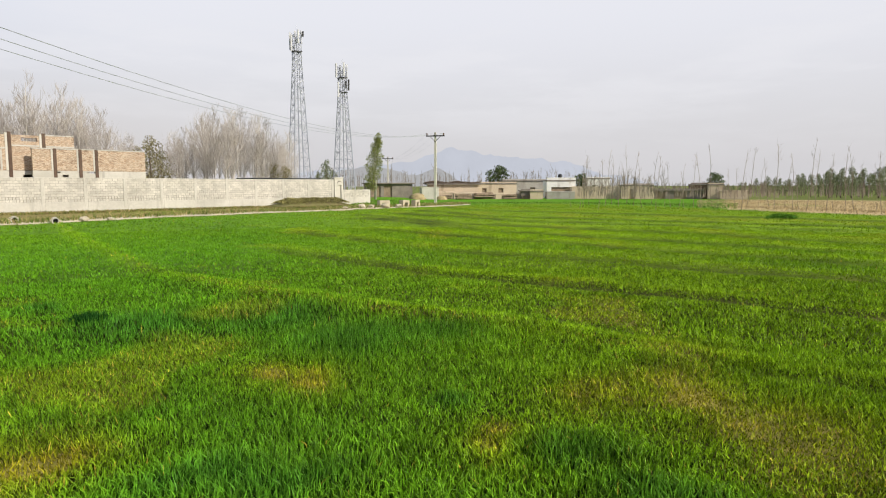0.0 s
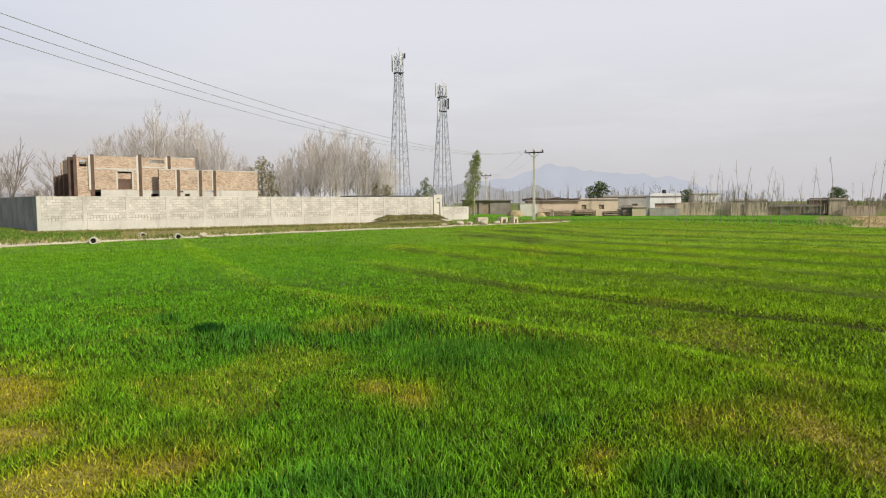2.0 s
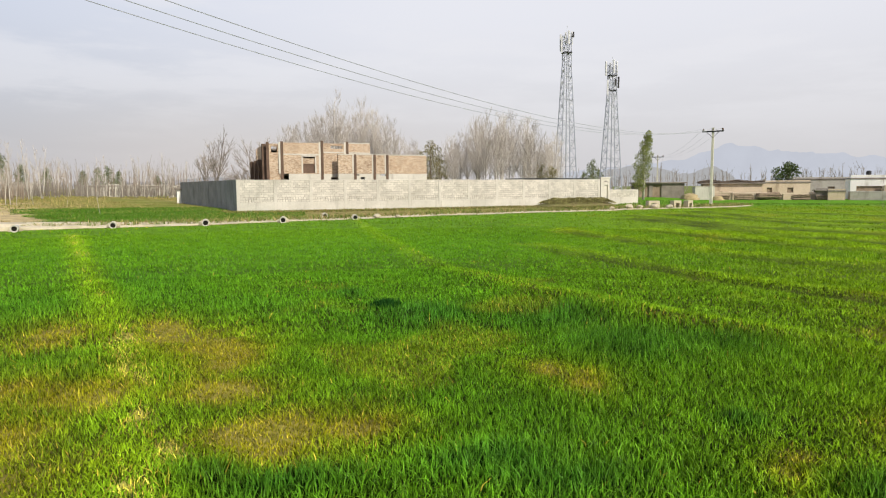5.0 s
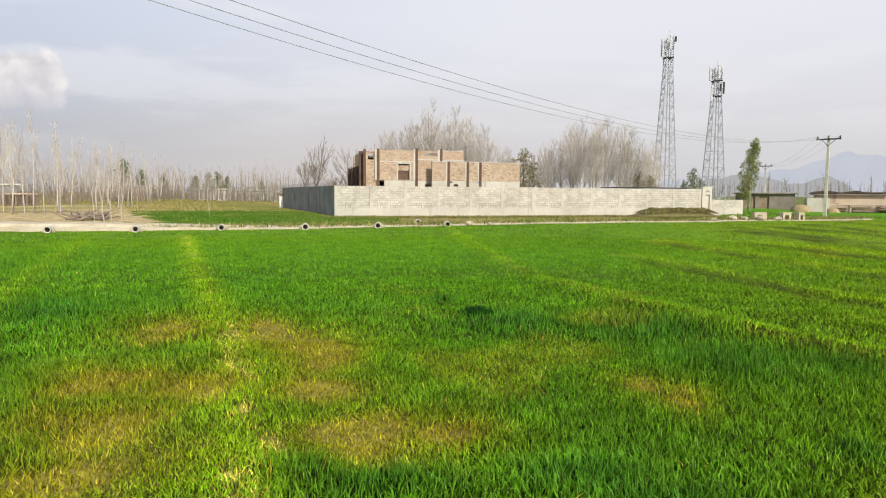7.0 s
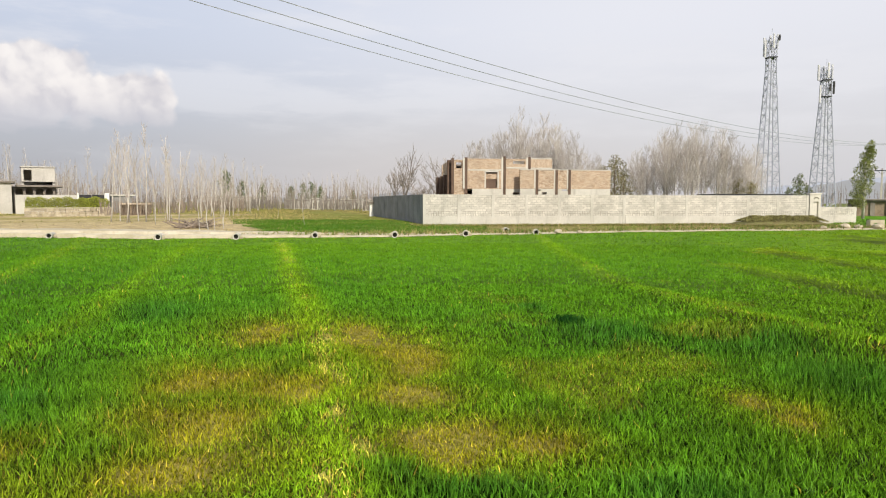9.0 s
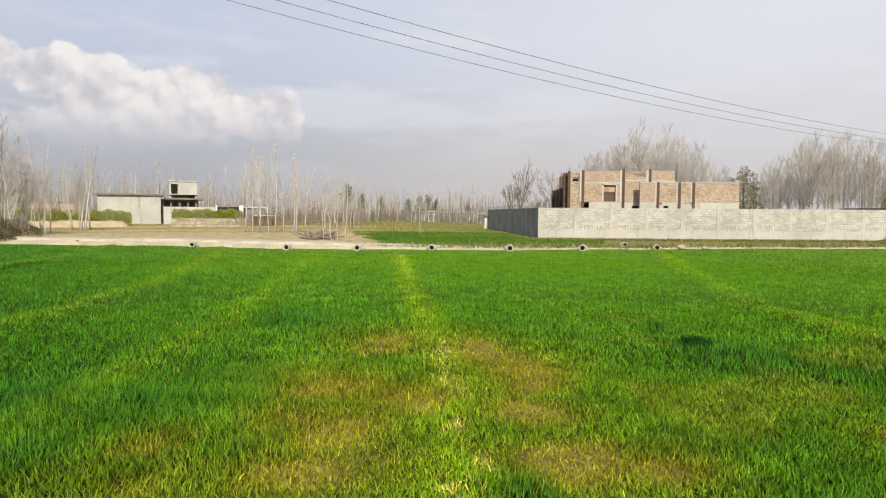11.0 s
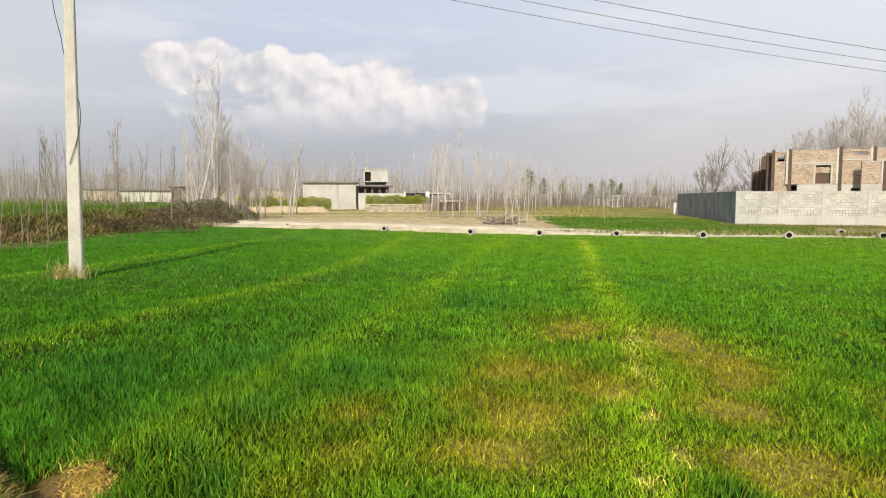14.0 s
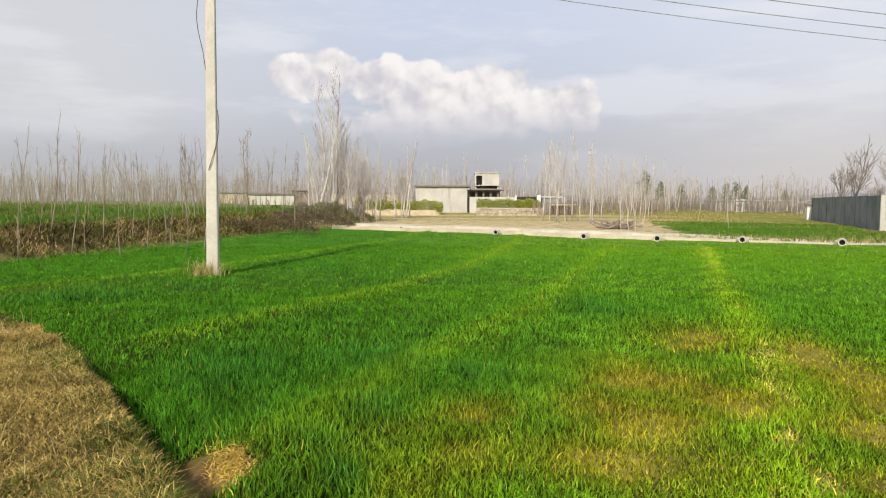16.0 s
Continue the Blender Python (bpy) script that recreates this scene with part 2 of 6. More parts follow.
class Shape:
    """Collects vertices and faces of one mesh, with an optional colour for each vertex."""

    def __init__(self):
        self.v, self.f, self.c = [], [], []

    def add(self, verts, faces, color=None):
        k = len(self.v)
        self.v += [tuple(p) for p in verts]
        self.f += [tuple(k + i for i in q) for q in faces]
        if color is not None:
            self.c += [color] * len(verts)
        return self

    def box(self, x0, x1, y0, y1, z0, z1, bevel=0.0):
        b = bevel
        if b <= 0:
            p = [(x, y, z) for z in (z0, z1) for y in (y0, y1) for x in (x0, x1)]
            return self.add(p, [(0, 2, 3, 1), (4, 5, 7, 6), (0, 1, 5, 4), (2, 6, 7, 3), (0, 4, 6, 2), (1, 3, 7, 5)])
        ring = lambda i, z: [(x0 + i, y0, z), (x1 - i, y0, z), (x1, y0 + i, z), (x1, y1 - i, z), (x1 - i, y1, z), (x0 + i, y1, z), (x0, y1 - i, z), (x0, y0 + i, z)]
        top = [(x0 + b, y0 + b, z1), (x1 - b, y0 + b, z1), (x1 - b, y0 + b, z1), (x1 - b, y1 - b, z1), (x1 - b, y1 - b, z1), (x0 + b, y1 - b, z1), (x0 + b, y1 - b, z1), (x0 + b, y0 + b, z1)]
        v = ring(b, z0) + ring(b, z1 - b)
        f = [tuple(range(7, -1, -1))] + [(i, (i + 1) % 8, 8 + (i + 1) % 8, 8 + i) for i in range(8)]
        v += [top[0], top[2], top[4], top[6]]
        f += [(8, 9, 17, 16), (9, 10, 17), (10, 11, 18, 17), (11, 12, 18), (12, 13, 19, 18), (13, 14, 19), (14, 15, 16, 19), (15, 8, 16), (16, 17, 18, 19)]
        return self.add(v, f)

    def tube(self, path, radii, n=6, cap=True, color=None):
        path = [Vector(p) for p in path]
        verts, faces = [], []
        for i, p in enumerate(path):
            d = (path[min(i + 1, len(path) - 1)] - path[max(i - 1, 0)]).normalized()
            a = d.orthogonal().normalized() if abs(d.z) < 0.95 else (Vector((0, 1, 0)) - d * d.y).normalized()
            b = d.cross(a)
            r = radii[i] if isinstance(radii, (list, tuple)) else radii
            verts += [p + (a * math.cos(2 * math.pi * k / n) + b * math.sin(2 * math.pi * k / n)) * r for k in range(n)]
        for i in range(len(path) - 1):
            faces += [(i * n + k, i * n + (k + 1) % n, (i + 1) * n + (k + 1) % n, (i + 1) * n + k) for k in range(n)]
        if cap:
            faces += [tuple(range(n - 1, -1, -1)), tuple((len(path) - 1) * n + k for k in range(n))]
        return self.add(verts, faces, color)

    def spike(self, p, tip, r):
        """A thin twig that tapers to its tip."""
        p, tip = Vector(p), Vector(tip)
        d = (tip - p).normalized()
        a = d.orthogonal().normalized()
        b = d.cross(a)
        return self.add([p + a * r, p - a * r * 0.5 + b * r * 0.87, p - a * r * 0.5 - b * r * 0.87, tip], [(0, 1, 3), (1, 2, 3), (2, 0, 3)])

    def wall(self, x0, x1, z0, z1, y0, y1, holes=()):
        """A wall along x with openings (x0, x1, z0, z1) right through it."""
        xs = sorted({x0, x1, *[h[0] for h in holes], *[h[1] for h in holes]})
        zs = sorted({z0, z1, *[h[2] for h in holes], *[h[3] for h in holes]})
        solid = lambda i, j: 0 <= i < len(xs) - 1 and 0 <= j < len(zs) - 1 and not any(h[0] <= (xs[i] + xs[i + 1]) / 2 <= h[1] and h[2] <= (zs[j] + zs[j + 1]) / 2 <= h[3] for h in holes)
        for i in range(len(xs) - 1):
            for j in range(len(zs) - 1):
                if not solid(i, j):
                    continue
                a, b, c, d = xs[i], xs[i + 1], zs[j], zs[j + 1]
                self.add([(a, y0, c), (b, y0, c), (b, y0, d), (a, y0, d)], [(0, 1, 2, 3)])
                self.add([(a, y1, c), (b, y1, c), (b, y1, d), (a, y1, d)], [(3, 2, 1, 0)])
                for di, dj, q in ((-1, 0, [(a, y0, c), (a, y0, d), (a, y1, d), (a, y1, c)]), (1, 0, [(b, y0, c), (b, y1, c), (b, y1, d), (b, y0, d)]),
                                  (0, -1, [(a, y0, c), (a, y1, c), (b, y1, c), (b, y0, c)]), (0, 1, [(a, y0, d), (b, y0, d), (b, y1, d), (a, y1, d)])):
                    if not solid(i + di, j + dj):
                        self.add(q, [(0, 1, 2, 3)])
        return self

    def mesh(self, name, smooth=False):
        me = bpy.data.meshes.new(name)
        me.from_pydata(self.v, [], self.f)
        if self.c:
            at = me.color_attributes.new("cover", "FLOAT_COLOR", "POINT")
            at.data.foreach_set("color", np.array([(*c, 1.0) for c in self.c], np.float32).ravel())
        if smooth:
            me.polygons.foreach_set("use_smooth", [True] * len(me.polygons))
        me.update()
        return me


def part(name, shape, mat, parent=None, label="", smooth=False, kind=""):
    me = shape.mesh(name, smooth) if isinstance(shape, Shape) else shape
    if not me.materials:
        me.materials.append(mat)
    ob = new(name, me)
    ob.parent = parent
    return tagged(ob, label, kind=kind)


def thing(name, m, label, category, group="", kind=""):
    ob = new(name)
    ob.matrix_basis = m
    return tagged(ob, label, category, group, kind)


def numpy_mesh(name, co, loops, starts, totals, cover=None):
    """A mesh from arrays: coordinates, loop vertex indices, loop starts and loop totals."""
    me = bpy.data.meshes.new(name)
    me.vertices.add(len(co))
    me.vertices.foreach_set("co", np.asarray(co, np.float32).ravel())
    me.loops.add(len(loops))
    me.loops.foreach_set("vertex_index", np.asarray(loops, np.int32))
    me.polygons.add(len(starts))
    me.polygons.foreach_set("loop_start", np.asarray(starts, np.int32))
    me.polygons.foreach_set("loop_total", np.asarray(totals, np.int32))
    if cover is not None:
        at = me.color_attributes.new("cover", "FLOAT_COLOR", "POINT")
        at.data.foreach_set("color", np.c_[cover, np.ones(len(cover))].astype(np.float32).ravel())
    me.update(calc_edges=True)
    me.validate()
    return me


# ---- the lie of the land ----
rng = np.random.default_rng(5)


def smooth_step(v, lo, hi):
    s = np.clip((v - lo) / (hi - lo), 0, 1)
    return s * s * (3 - 2 * s)


_waves = [(rng.normal(size=2) * k, rng.uniform(0, 6.28), a) for k, a in ((0.25, 1.0), (0.25, 1.0), (0.5, 0.8), (0.5, 0.8), (0.9, 0.6), (0.9, 0.6), (1.6, 0.45), (1.6, 0.45), (2.7, 0.3), (2.7, 0.3), (4.0, 0.2), (4.0, 0.2))]


def rolling(x, y, shift=0.0, scale=1.0):
    """Smooth random swell, about -1 to 1."""
    return sum(a * np.sin((x * k[0] + y * k[1]) * scale + p + shift * (i + 1)) for i, (k, p, a) in enumerate(_waves)) / 2.6


def line_gap(x, y, line):
    """Distance to a polyline, and how far along it (0 to 1)."""
    best, along = np.full(np.shape(x), 1e9), np.zeros(np.shape(x))
    n = len(line) - 1
    for i, ((ax, ay), (bx, by)) in enumerate(zip(line, line[1:])):
        t = np.clip(((x - ax) * (bx - ax) + (y - ay) * (by - ay)) / ((bx - ax) ** 2 + (by - ay) ** 2), 0, 1)
        d = np.hypot(x - ax - t * (bx - ax), y - ay - t * (by - ay))
        along = np.where(d < best, (i + t) / n, along)
        best = np.minimum(best, d)
    return best, along


CHANNEL = [(-41.8, 3.0), (-37.4, 7.3), (-31.2, 12.2), (-26.6, 16.6), (-22.0, 22.3), (-19.0, 28.8), (-15.0, 35.6), (-10.2, 42.6), (-5.4, 48.4), (-1.0, 54.6), (0.6, 57.5)]
FIELD_END = CHANNEL + [(8.0, 60.0), (14.0, 54.0), (19.0, 43.0), (23.5, 34.0), (40.0, 25.0)]
BANK_X, BANK_Y = (-300.0, -90.0, -44.0, -39.5, -28.5, -21.2, -15.0, -8.0), (14.0, 5.0, 1.0, 0.2, -4.2, -7.4, -15.0, -26.0)
BORDERS = [  # low light-green borders between the sown strips: line, height, straw on it
    ([(-2.2, 1.6), (-3.3, 2.5), (-5.2, 4.0), (-7.3, 5.5), (-10.5, 7.6), (-22.1, 15.6)], 0.06, 1.0),
    ([(-4.8, -0.3), (-5.7, 0.3), (-7.4, 1.6), (-9.8, 3.6), (-14.2, 6.4), (-22.0, 11.6), (-26.5, 15.0)], 0.06, 0.10),
    ([(-8.5, -1.8), (-10.0, -0.4), (-12.2, 1.5), (-16.0, 4.2), (-26.0, 9.4), (-32.0, 12.0)], 0.06, 0.16),
    ([(-13.5, -5.2), (-16.0, -2.6), (-26.0, 3.6), (-36.0, 8.0)], 0.09, 0.06),
    ([(1.9, 6.3), (0.5, 7.3), (-0.6, 8.0), (-1.6, 8.6), (-3.4, 10.0), (-6.2, 12.3), (-12.0, 19.7), (-18.0, 28.0)], 0.08, 0.28),
]
FURROWS = [  # narrow furrows between the strips on the sunny side, and how bare they are
    ([(5.0, 3.8), (3.1, 5.3), (2.2, 6.0), (1.0, 6.9), (0.2, 7.4), (-1.2, 8.2)], 0.55),
    ([(7.0, 6.6), (4.8, 8.4), (3.0, 9.6), (2.0, 10.4), (0.3, 11.5), (-1.0, 12.3), (-5.0, 17.0)], 0.6),
    ([(9.0, 9.4), (6.5, 11.5), (3.7, 13.5), (1.6, 15.2), (-0.7, 16.4), (-6.0, 23.0)], 0.75),
    ([(12.0, 11.0), (7.8, 13.8), (4.6, 16.9), (2.0, 19.0), (-3.0, 24.5)], 0.9),
    ([(13.5, 13.0), (9.3, 16.3), (5.7, 20.2), (1.5, 23.6), (-5.0, 33.0)], 0.85),
    ([(15.0, 15.8), (11.0, 19.7), (6.5, 23.8), (-0.6, 28.2), (-6.0, 37.0)], 0.85),
    ([(19.0, 18.5), (13.9, 23.4), (3.1, 30.2), (-4.0, 40.0)], 0.8),
    ([(21.0, 22.0), (15.7, 27.0), (0.7, 36.5), (-3.0, 44.0)], 0.8),
    ([(24.0, 25.0), (17.0, 32.5), (2.0, 43.5), (-1.5, 50.0)], 0.7),
]
# patches as x, y, half width across the view and half depth
THIN = [(-1.77, 5.54, 0.18, 0.3), (-1.33, 5.39, 0.2, 0.36), (1.63, 5.08, 0.42, 0.42), (2.08, 4.49, 0.5, 0.4), (0.18, 3.88, 0.13, 0.2), (-2.45, 3.72, 0.23, 0.18),
        (-5.0, 4.85, 0.42, 0.9), (-4.0, 3.85, 0.4, 0.35), (-2.36, 3.71, 0.14, 0.2), (0.29, 4.18, 0.12, 0.18), (1.01, 5.07, 0.27, 0.35)]
THIN_NEAR = [(-3.07, 3.25, 0.38, 0.36), (-6.04, 5.2, 0.3, 0.7), (-7.21, 4.56, 0.36, 0.7), (-4.91, 3.19, 0.35, 0.42), (-4.6, 2.28, 0.42, 0.6), (-3.92, 1.73, 0.55, 0.34), (-4.35, 0.6, 0.5, 0.45), (-4.9, 1.1, 0.3, 0.3),
             (-5.58, 3.0, 0.45, 0.6), (-3.95, 0.29, 0.22, 0.3)]
STRAW = [(-5.92, 4.51, 0.10, 1.0), (-4.95, 3.78, 0.13, 0.4), (-4.02, 3.06, 0.10, 0.25), (-3.34, 2.66, 0.09, 0.22), (-3.09, 2.21, 0.10, 0.12), (-4.5, -0.66, 0.09, 0.35)]
LUSH = [(0.72, 3.83, 0.44, 0.36), (-0.97, 3.38, 0.62, 0.26), (-0.15, 4.84, 0.22, 0.3), (-1.19, 6.93, 1.0, 0.9), (-5.76, 8.46, 0.27, 0.4), (-2.29, 7.93, 1.1, 1.0), (-0.28, 7.1, 0.75, 0.6), (-3.87, 7.47, 1.0, 1.0), (-2.4, 2.67, 0.62, 0.24), (-1.37, 3.44, 0.58, 0.28)]
# the patch at (-12.61, -3.63) paints a tuft row's shadow as dark crop
LUSH_NEAR = [(-5.3, 0.3, 0.36, 0.55), (-4.75, -0.15, 0.3, 0.4), (-7.2, 0.6, 0.7, 0.6), (-2.91, 2.53, 0.37, 0.18), (-6.52, 0.89, 0.62, 0.6), (-4.11, -0.03, 0.2, 0.4), (-12.61, -3.63, 1.4, 0.55), (-16.83, 0.89, 0.6, 0.8), (-6.98, -0.73, 0.7, 1.2), (-6.25, 1.39, 0.45, 0.4), (-9.5, 4.5, 0.8, 1.3), (1.1, 3.2, 0.5, 0.3)]


def patches(x, y, spots, sharp=1.0):
    """Soft ragged patches, each wide across the view and deep along it."""
    wx, wy = x + 0.10 * rolling(x, y, 3.3, 5.0), y + 0.10 * rolling(x, y, 8.1, 5.0)
    v = np.zeros(np.shape(x))
    for px, py, wide, deep in spots:
        r = math.hypot(px, py)
        out, side = ((wx - px) * px + (wy - py) * py) / r, ((wy - py) * px - (wx - px) * py) / r
        v = np.maximum(v, np.exp(-((out / deep) ** 2 + (side / wide) ** 2) ** sharp))
    return v


def bank_side(x, y):
    """How far a place lies on the dry bank where the camera stands (below zero: in the field)."""
    edge = np.interp(x, (-30.0, -14.0, -10.2, -8.6, -7.1, -5.9, -4.2, -3.0, 0.0, 8.0), (-15.8, -6.65, -4.1, -2.93, -2.13, -1.55, -1.0, -0.55, 0.6, 4.6))
    return (edge - y) * 0.88 + 0.05 * rolling(x, y, 2.0, 2.2)


def terrace(x, y):
    return (np.interp(x, BANK_X, BANK_Y) - y) * 0.85 + 0.35 * rolling(x, y, 4.0, 1.0)


def beyond(x, y):
    """Past the far edge of the wheat, in metres (below zero: in the field)."""
    d, _ = line_gap(x, y, FIELD_END)
    a = np.arctan2(x, np.maximum(y, 0.01))
    ends = np.array([(np.arctan2(px, py), np.hypot(px, py)) for px, py in FIELD_END if py > 0])
    limit = np.interp(a, ends[:, 0], ends[:, 1])
    return np.where(np.hypot(x, y) > limit, d, -d)


def ridge_height(x, y):
    h = np.zeros(np.shape(x))
    for line, top, _ in BORDERS:
        d, _ = line_gap(x, y, line)
        h = np.maximum(h, top * np.exp(-((d / 0.42) ** 2)))
    return h + 0.05 * furrow_lip(x, y) - 0.06 * furrow(x, y)


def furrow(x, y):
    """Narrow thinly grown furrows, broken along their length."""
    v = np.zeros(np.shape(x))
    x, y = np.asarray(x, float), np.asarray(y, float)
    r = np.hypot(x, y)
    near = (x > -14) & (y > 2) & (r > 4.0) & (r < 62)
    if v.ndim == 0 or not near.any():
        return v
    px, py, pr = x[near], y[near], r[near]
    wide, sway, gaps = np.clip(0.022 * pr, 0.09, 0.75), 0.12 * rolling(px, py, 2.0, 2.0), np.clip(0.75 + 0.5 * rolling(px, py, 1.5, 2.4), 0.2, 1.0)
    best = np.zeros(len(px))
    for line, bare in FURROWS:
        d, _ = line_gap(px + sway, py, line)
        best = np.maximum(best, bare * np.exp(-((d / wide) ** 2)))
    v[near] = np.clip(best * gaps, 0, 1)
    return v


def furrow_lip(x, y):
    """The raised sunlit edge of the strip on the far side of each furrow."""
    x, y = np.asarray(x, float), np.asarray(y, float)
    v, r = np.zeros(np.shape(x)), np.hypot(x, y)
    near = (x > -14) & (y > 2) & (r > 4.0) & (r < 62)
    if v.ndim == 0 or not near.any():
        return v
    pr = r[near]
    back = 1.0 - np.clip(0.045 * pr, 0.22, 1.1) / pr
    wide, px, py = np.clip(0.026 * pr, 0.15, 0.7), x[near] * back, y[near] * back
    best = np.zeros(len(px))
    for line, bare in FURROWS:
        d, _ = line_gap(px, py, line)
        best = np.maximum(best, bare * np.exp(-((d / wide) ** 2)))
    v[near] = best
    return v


def land(x, y):
    """Height of the ground."""
    x, y = np.asarray(x, float), np.asarray(y, float)
    r = np.hypot(x, y)
    a = np.degrees(np.arctan2(-x, y))
    out = beyond(x, y)
    h = 0.025 * rolling(x, y, 0.0, 1.4) * smooth_step(80 - r, 0, 40)
    h = h + np.where(out < 0, ridge_height(x, y), 0)
    s = bank_side(x, y)
    h = h + smooth_step(s, -0.02, 0.10) * (0.22 + 0.035 * rolling(x, y, 1.0, 5.0))
    h = h - 0.06 * np.exp(-(((s + 0.12) / 0.12) ** 2))
    t = terrace(x, y)
    ridge = 0.72 * smooth_step(t, 0.0, 1.6) + 0.10 * np.exp(-((t - 1.7) / 0.9) ** 2) + 0.1 * rolling(x, y, 3.0, 2.0) * smooth_step(t, 0, 1) * smooth_step(6 - t, 0, 4)
    h = h + np.where(x < -7, ridge + 0.85 * smooth_step(t, 1, 110) ** 0.8, 0)
    h = h - 0.22 * smooth_step(out, 1.2, 4.0) * smooth_step(a, 5, 12) * smooth_step(46 - a, 0, 4) * smooth_step(95 - r, 0, 20)
    h = h - 0.34 * smooth_step(out, 3, 14) * smooth_step(7 - a, 0, 4) * smooth_step(a, -60, -45) * (y > 0)
    mid = smooth_step(a, 42, 56) * smooth_step(-t, -1, 3) * smooth_step(out, 0.5, 3)
    h = h + mid * (0.08 * smooth_step(out, 1, 5) + 0.25 * smooth_step(out, 25, 55) + 0.7 * smooth_step(out, 70, 180))
    return h


def in_wheat(x, y):
    return (bank_side(x, y) < -0.13 + 0.06 * rolling(x, y, 3.0, 6.0)) & ((x + 4.4) ** 2 + (y + 0.74) ** 2 > 0.06 * (1.2 + rolling(x, y, 3.0, 7.0))) & ((terrace(x, y) < -0.08) | (x > -7)) & (beyond(x, y) < -0.25)


def thinness(x, y):
    v = patches(x, y, THIN + THIN_NEAR)
    v = np.clip(v * (0.95 + 0.5 * rolling(x, y, 5.0, 3.0) + 0.5 * rolling(x, y, 15.0, 7.0)) * (1 - 0.85 * patches(x, y, LUSH_NEAR)), 0, 1)
    return np.clip(v + 0.35 * smooth_step(rolling(x, y, 7.0, 1.6), 0.35, 1.0) * smooth_step(x + 0.25 * y, -6.0, -2.5), 0, 1)


def lushness(x, y):
    return np.maximum(0.42 * smooth_step(rolling(x, y, 9.0, 0.9), -0.2, 0.9), patches(x, y, LUSH + LUSH_NEAR, 1.3))


def straw_amount(x, y):
    v = 0.95 * patches(x, y, STRAW) * np.clip(0.85 + 0.6 * rolling(x, y, 2.2, 6.0), 0.2, 1)
    for line, _, amount in BORDERS:
        d, t = line_gap(x, y, line)
        v = np.maximum(v, 0.4 * amount * np.exp(-((d / 0.16) ** 2)) * smooth_step(rolling(x, y, 6.0, 2.8), -0.2, 0.6))
    return v


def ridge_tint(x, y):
    # furrow lips tinted lighter, painting the sun on their edges
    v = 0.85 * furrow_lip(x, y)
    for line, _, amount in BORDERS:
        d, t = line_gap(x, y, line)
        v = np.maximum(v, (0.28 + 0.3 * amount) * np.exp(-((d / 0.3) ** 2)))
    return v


def wheat_base(x, y):
    """The crop's own colour from place to place, with furrow shade and lit lips mixed in."""
    n = len(x)
    lush, thin, straw, edge = lushness(x, y), thinness(x, y), straw_amount(x, y), ridge_tint(x, y)
    halo = patches(x, y, [(px, py, 2.2 * a, 1.9 * b) for px, py, a, b in THIN + THIN_NEAR])
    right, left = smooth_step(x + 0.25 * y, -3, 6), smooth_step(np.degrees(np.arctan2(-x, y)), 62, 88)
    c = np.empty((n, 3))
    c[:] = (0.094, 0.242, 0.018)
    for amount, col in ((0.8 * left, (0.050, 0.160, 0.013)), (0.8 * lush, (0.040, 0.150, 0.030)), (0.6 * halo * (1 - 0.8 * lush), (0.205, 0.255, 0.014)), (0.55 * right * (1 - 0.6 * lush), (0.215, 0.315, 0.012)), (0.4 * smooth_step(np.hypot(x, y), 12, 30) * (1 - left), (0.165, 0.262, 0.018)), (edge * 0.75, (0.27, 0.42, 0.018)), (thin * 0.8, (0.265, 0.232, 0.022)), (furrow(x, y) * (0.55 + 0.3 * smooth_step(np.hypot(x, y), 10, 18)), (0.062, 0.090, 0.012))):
        m = np.clip(amount, 0, 1)[:, None]
        c = c * (1 - m) + np.array(col) * m
    return c


# one sheet of ground from the camera's feet to the horizon
_rings = 0.5 * 1.034 ** np.arange(270)
_spokes = 450
_ang = np.linspace(0, 2 * np.pi, _spokes, endpoint=False)
_gx, _gy = np.outer(_rings, np.sin(_ang)).ravel(), np.outer(_rings, np.cos(_ang)).ravel()
_gz = land(_gx, _gy)
SHADED_SOIL, DRYTURF, SAND = np.array((0.045, 0.044, 0.012)), np.array((0.26, 0.22, 0.085)), np.array((0.48, 0.385, 0.215))
GREEN, GRASS, FALLOW = np.array((0.085, 0.20, 0.012)), np.array((0.19, 0.21, 0.045)), np.array((0.46, 0.36, 0.20))


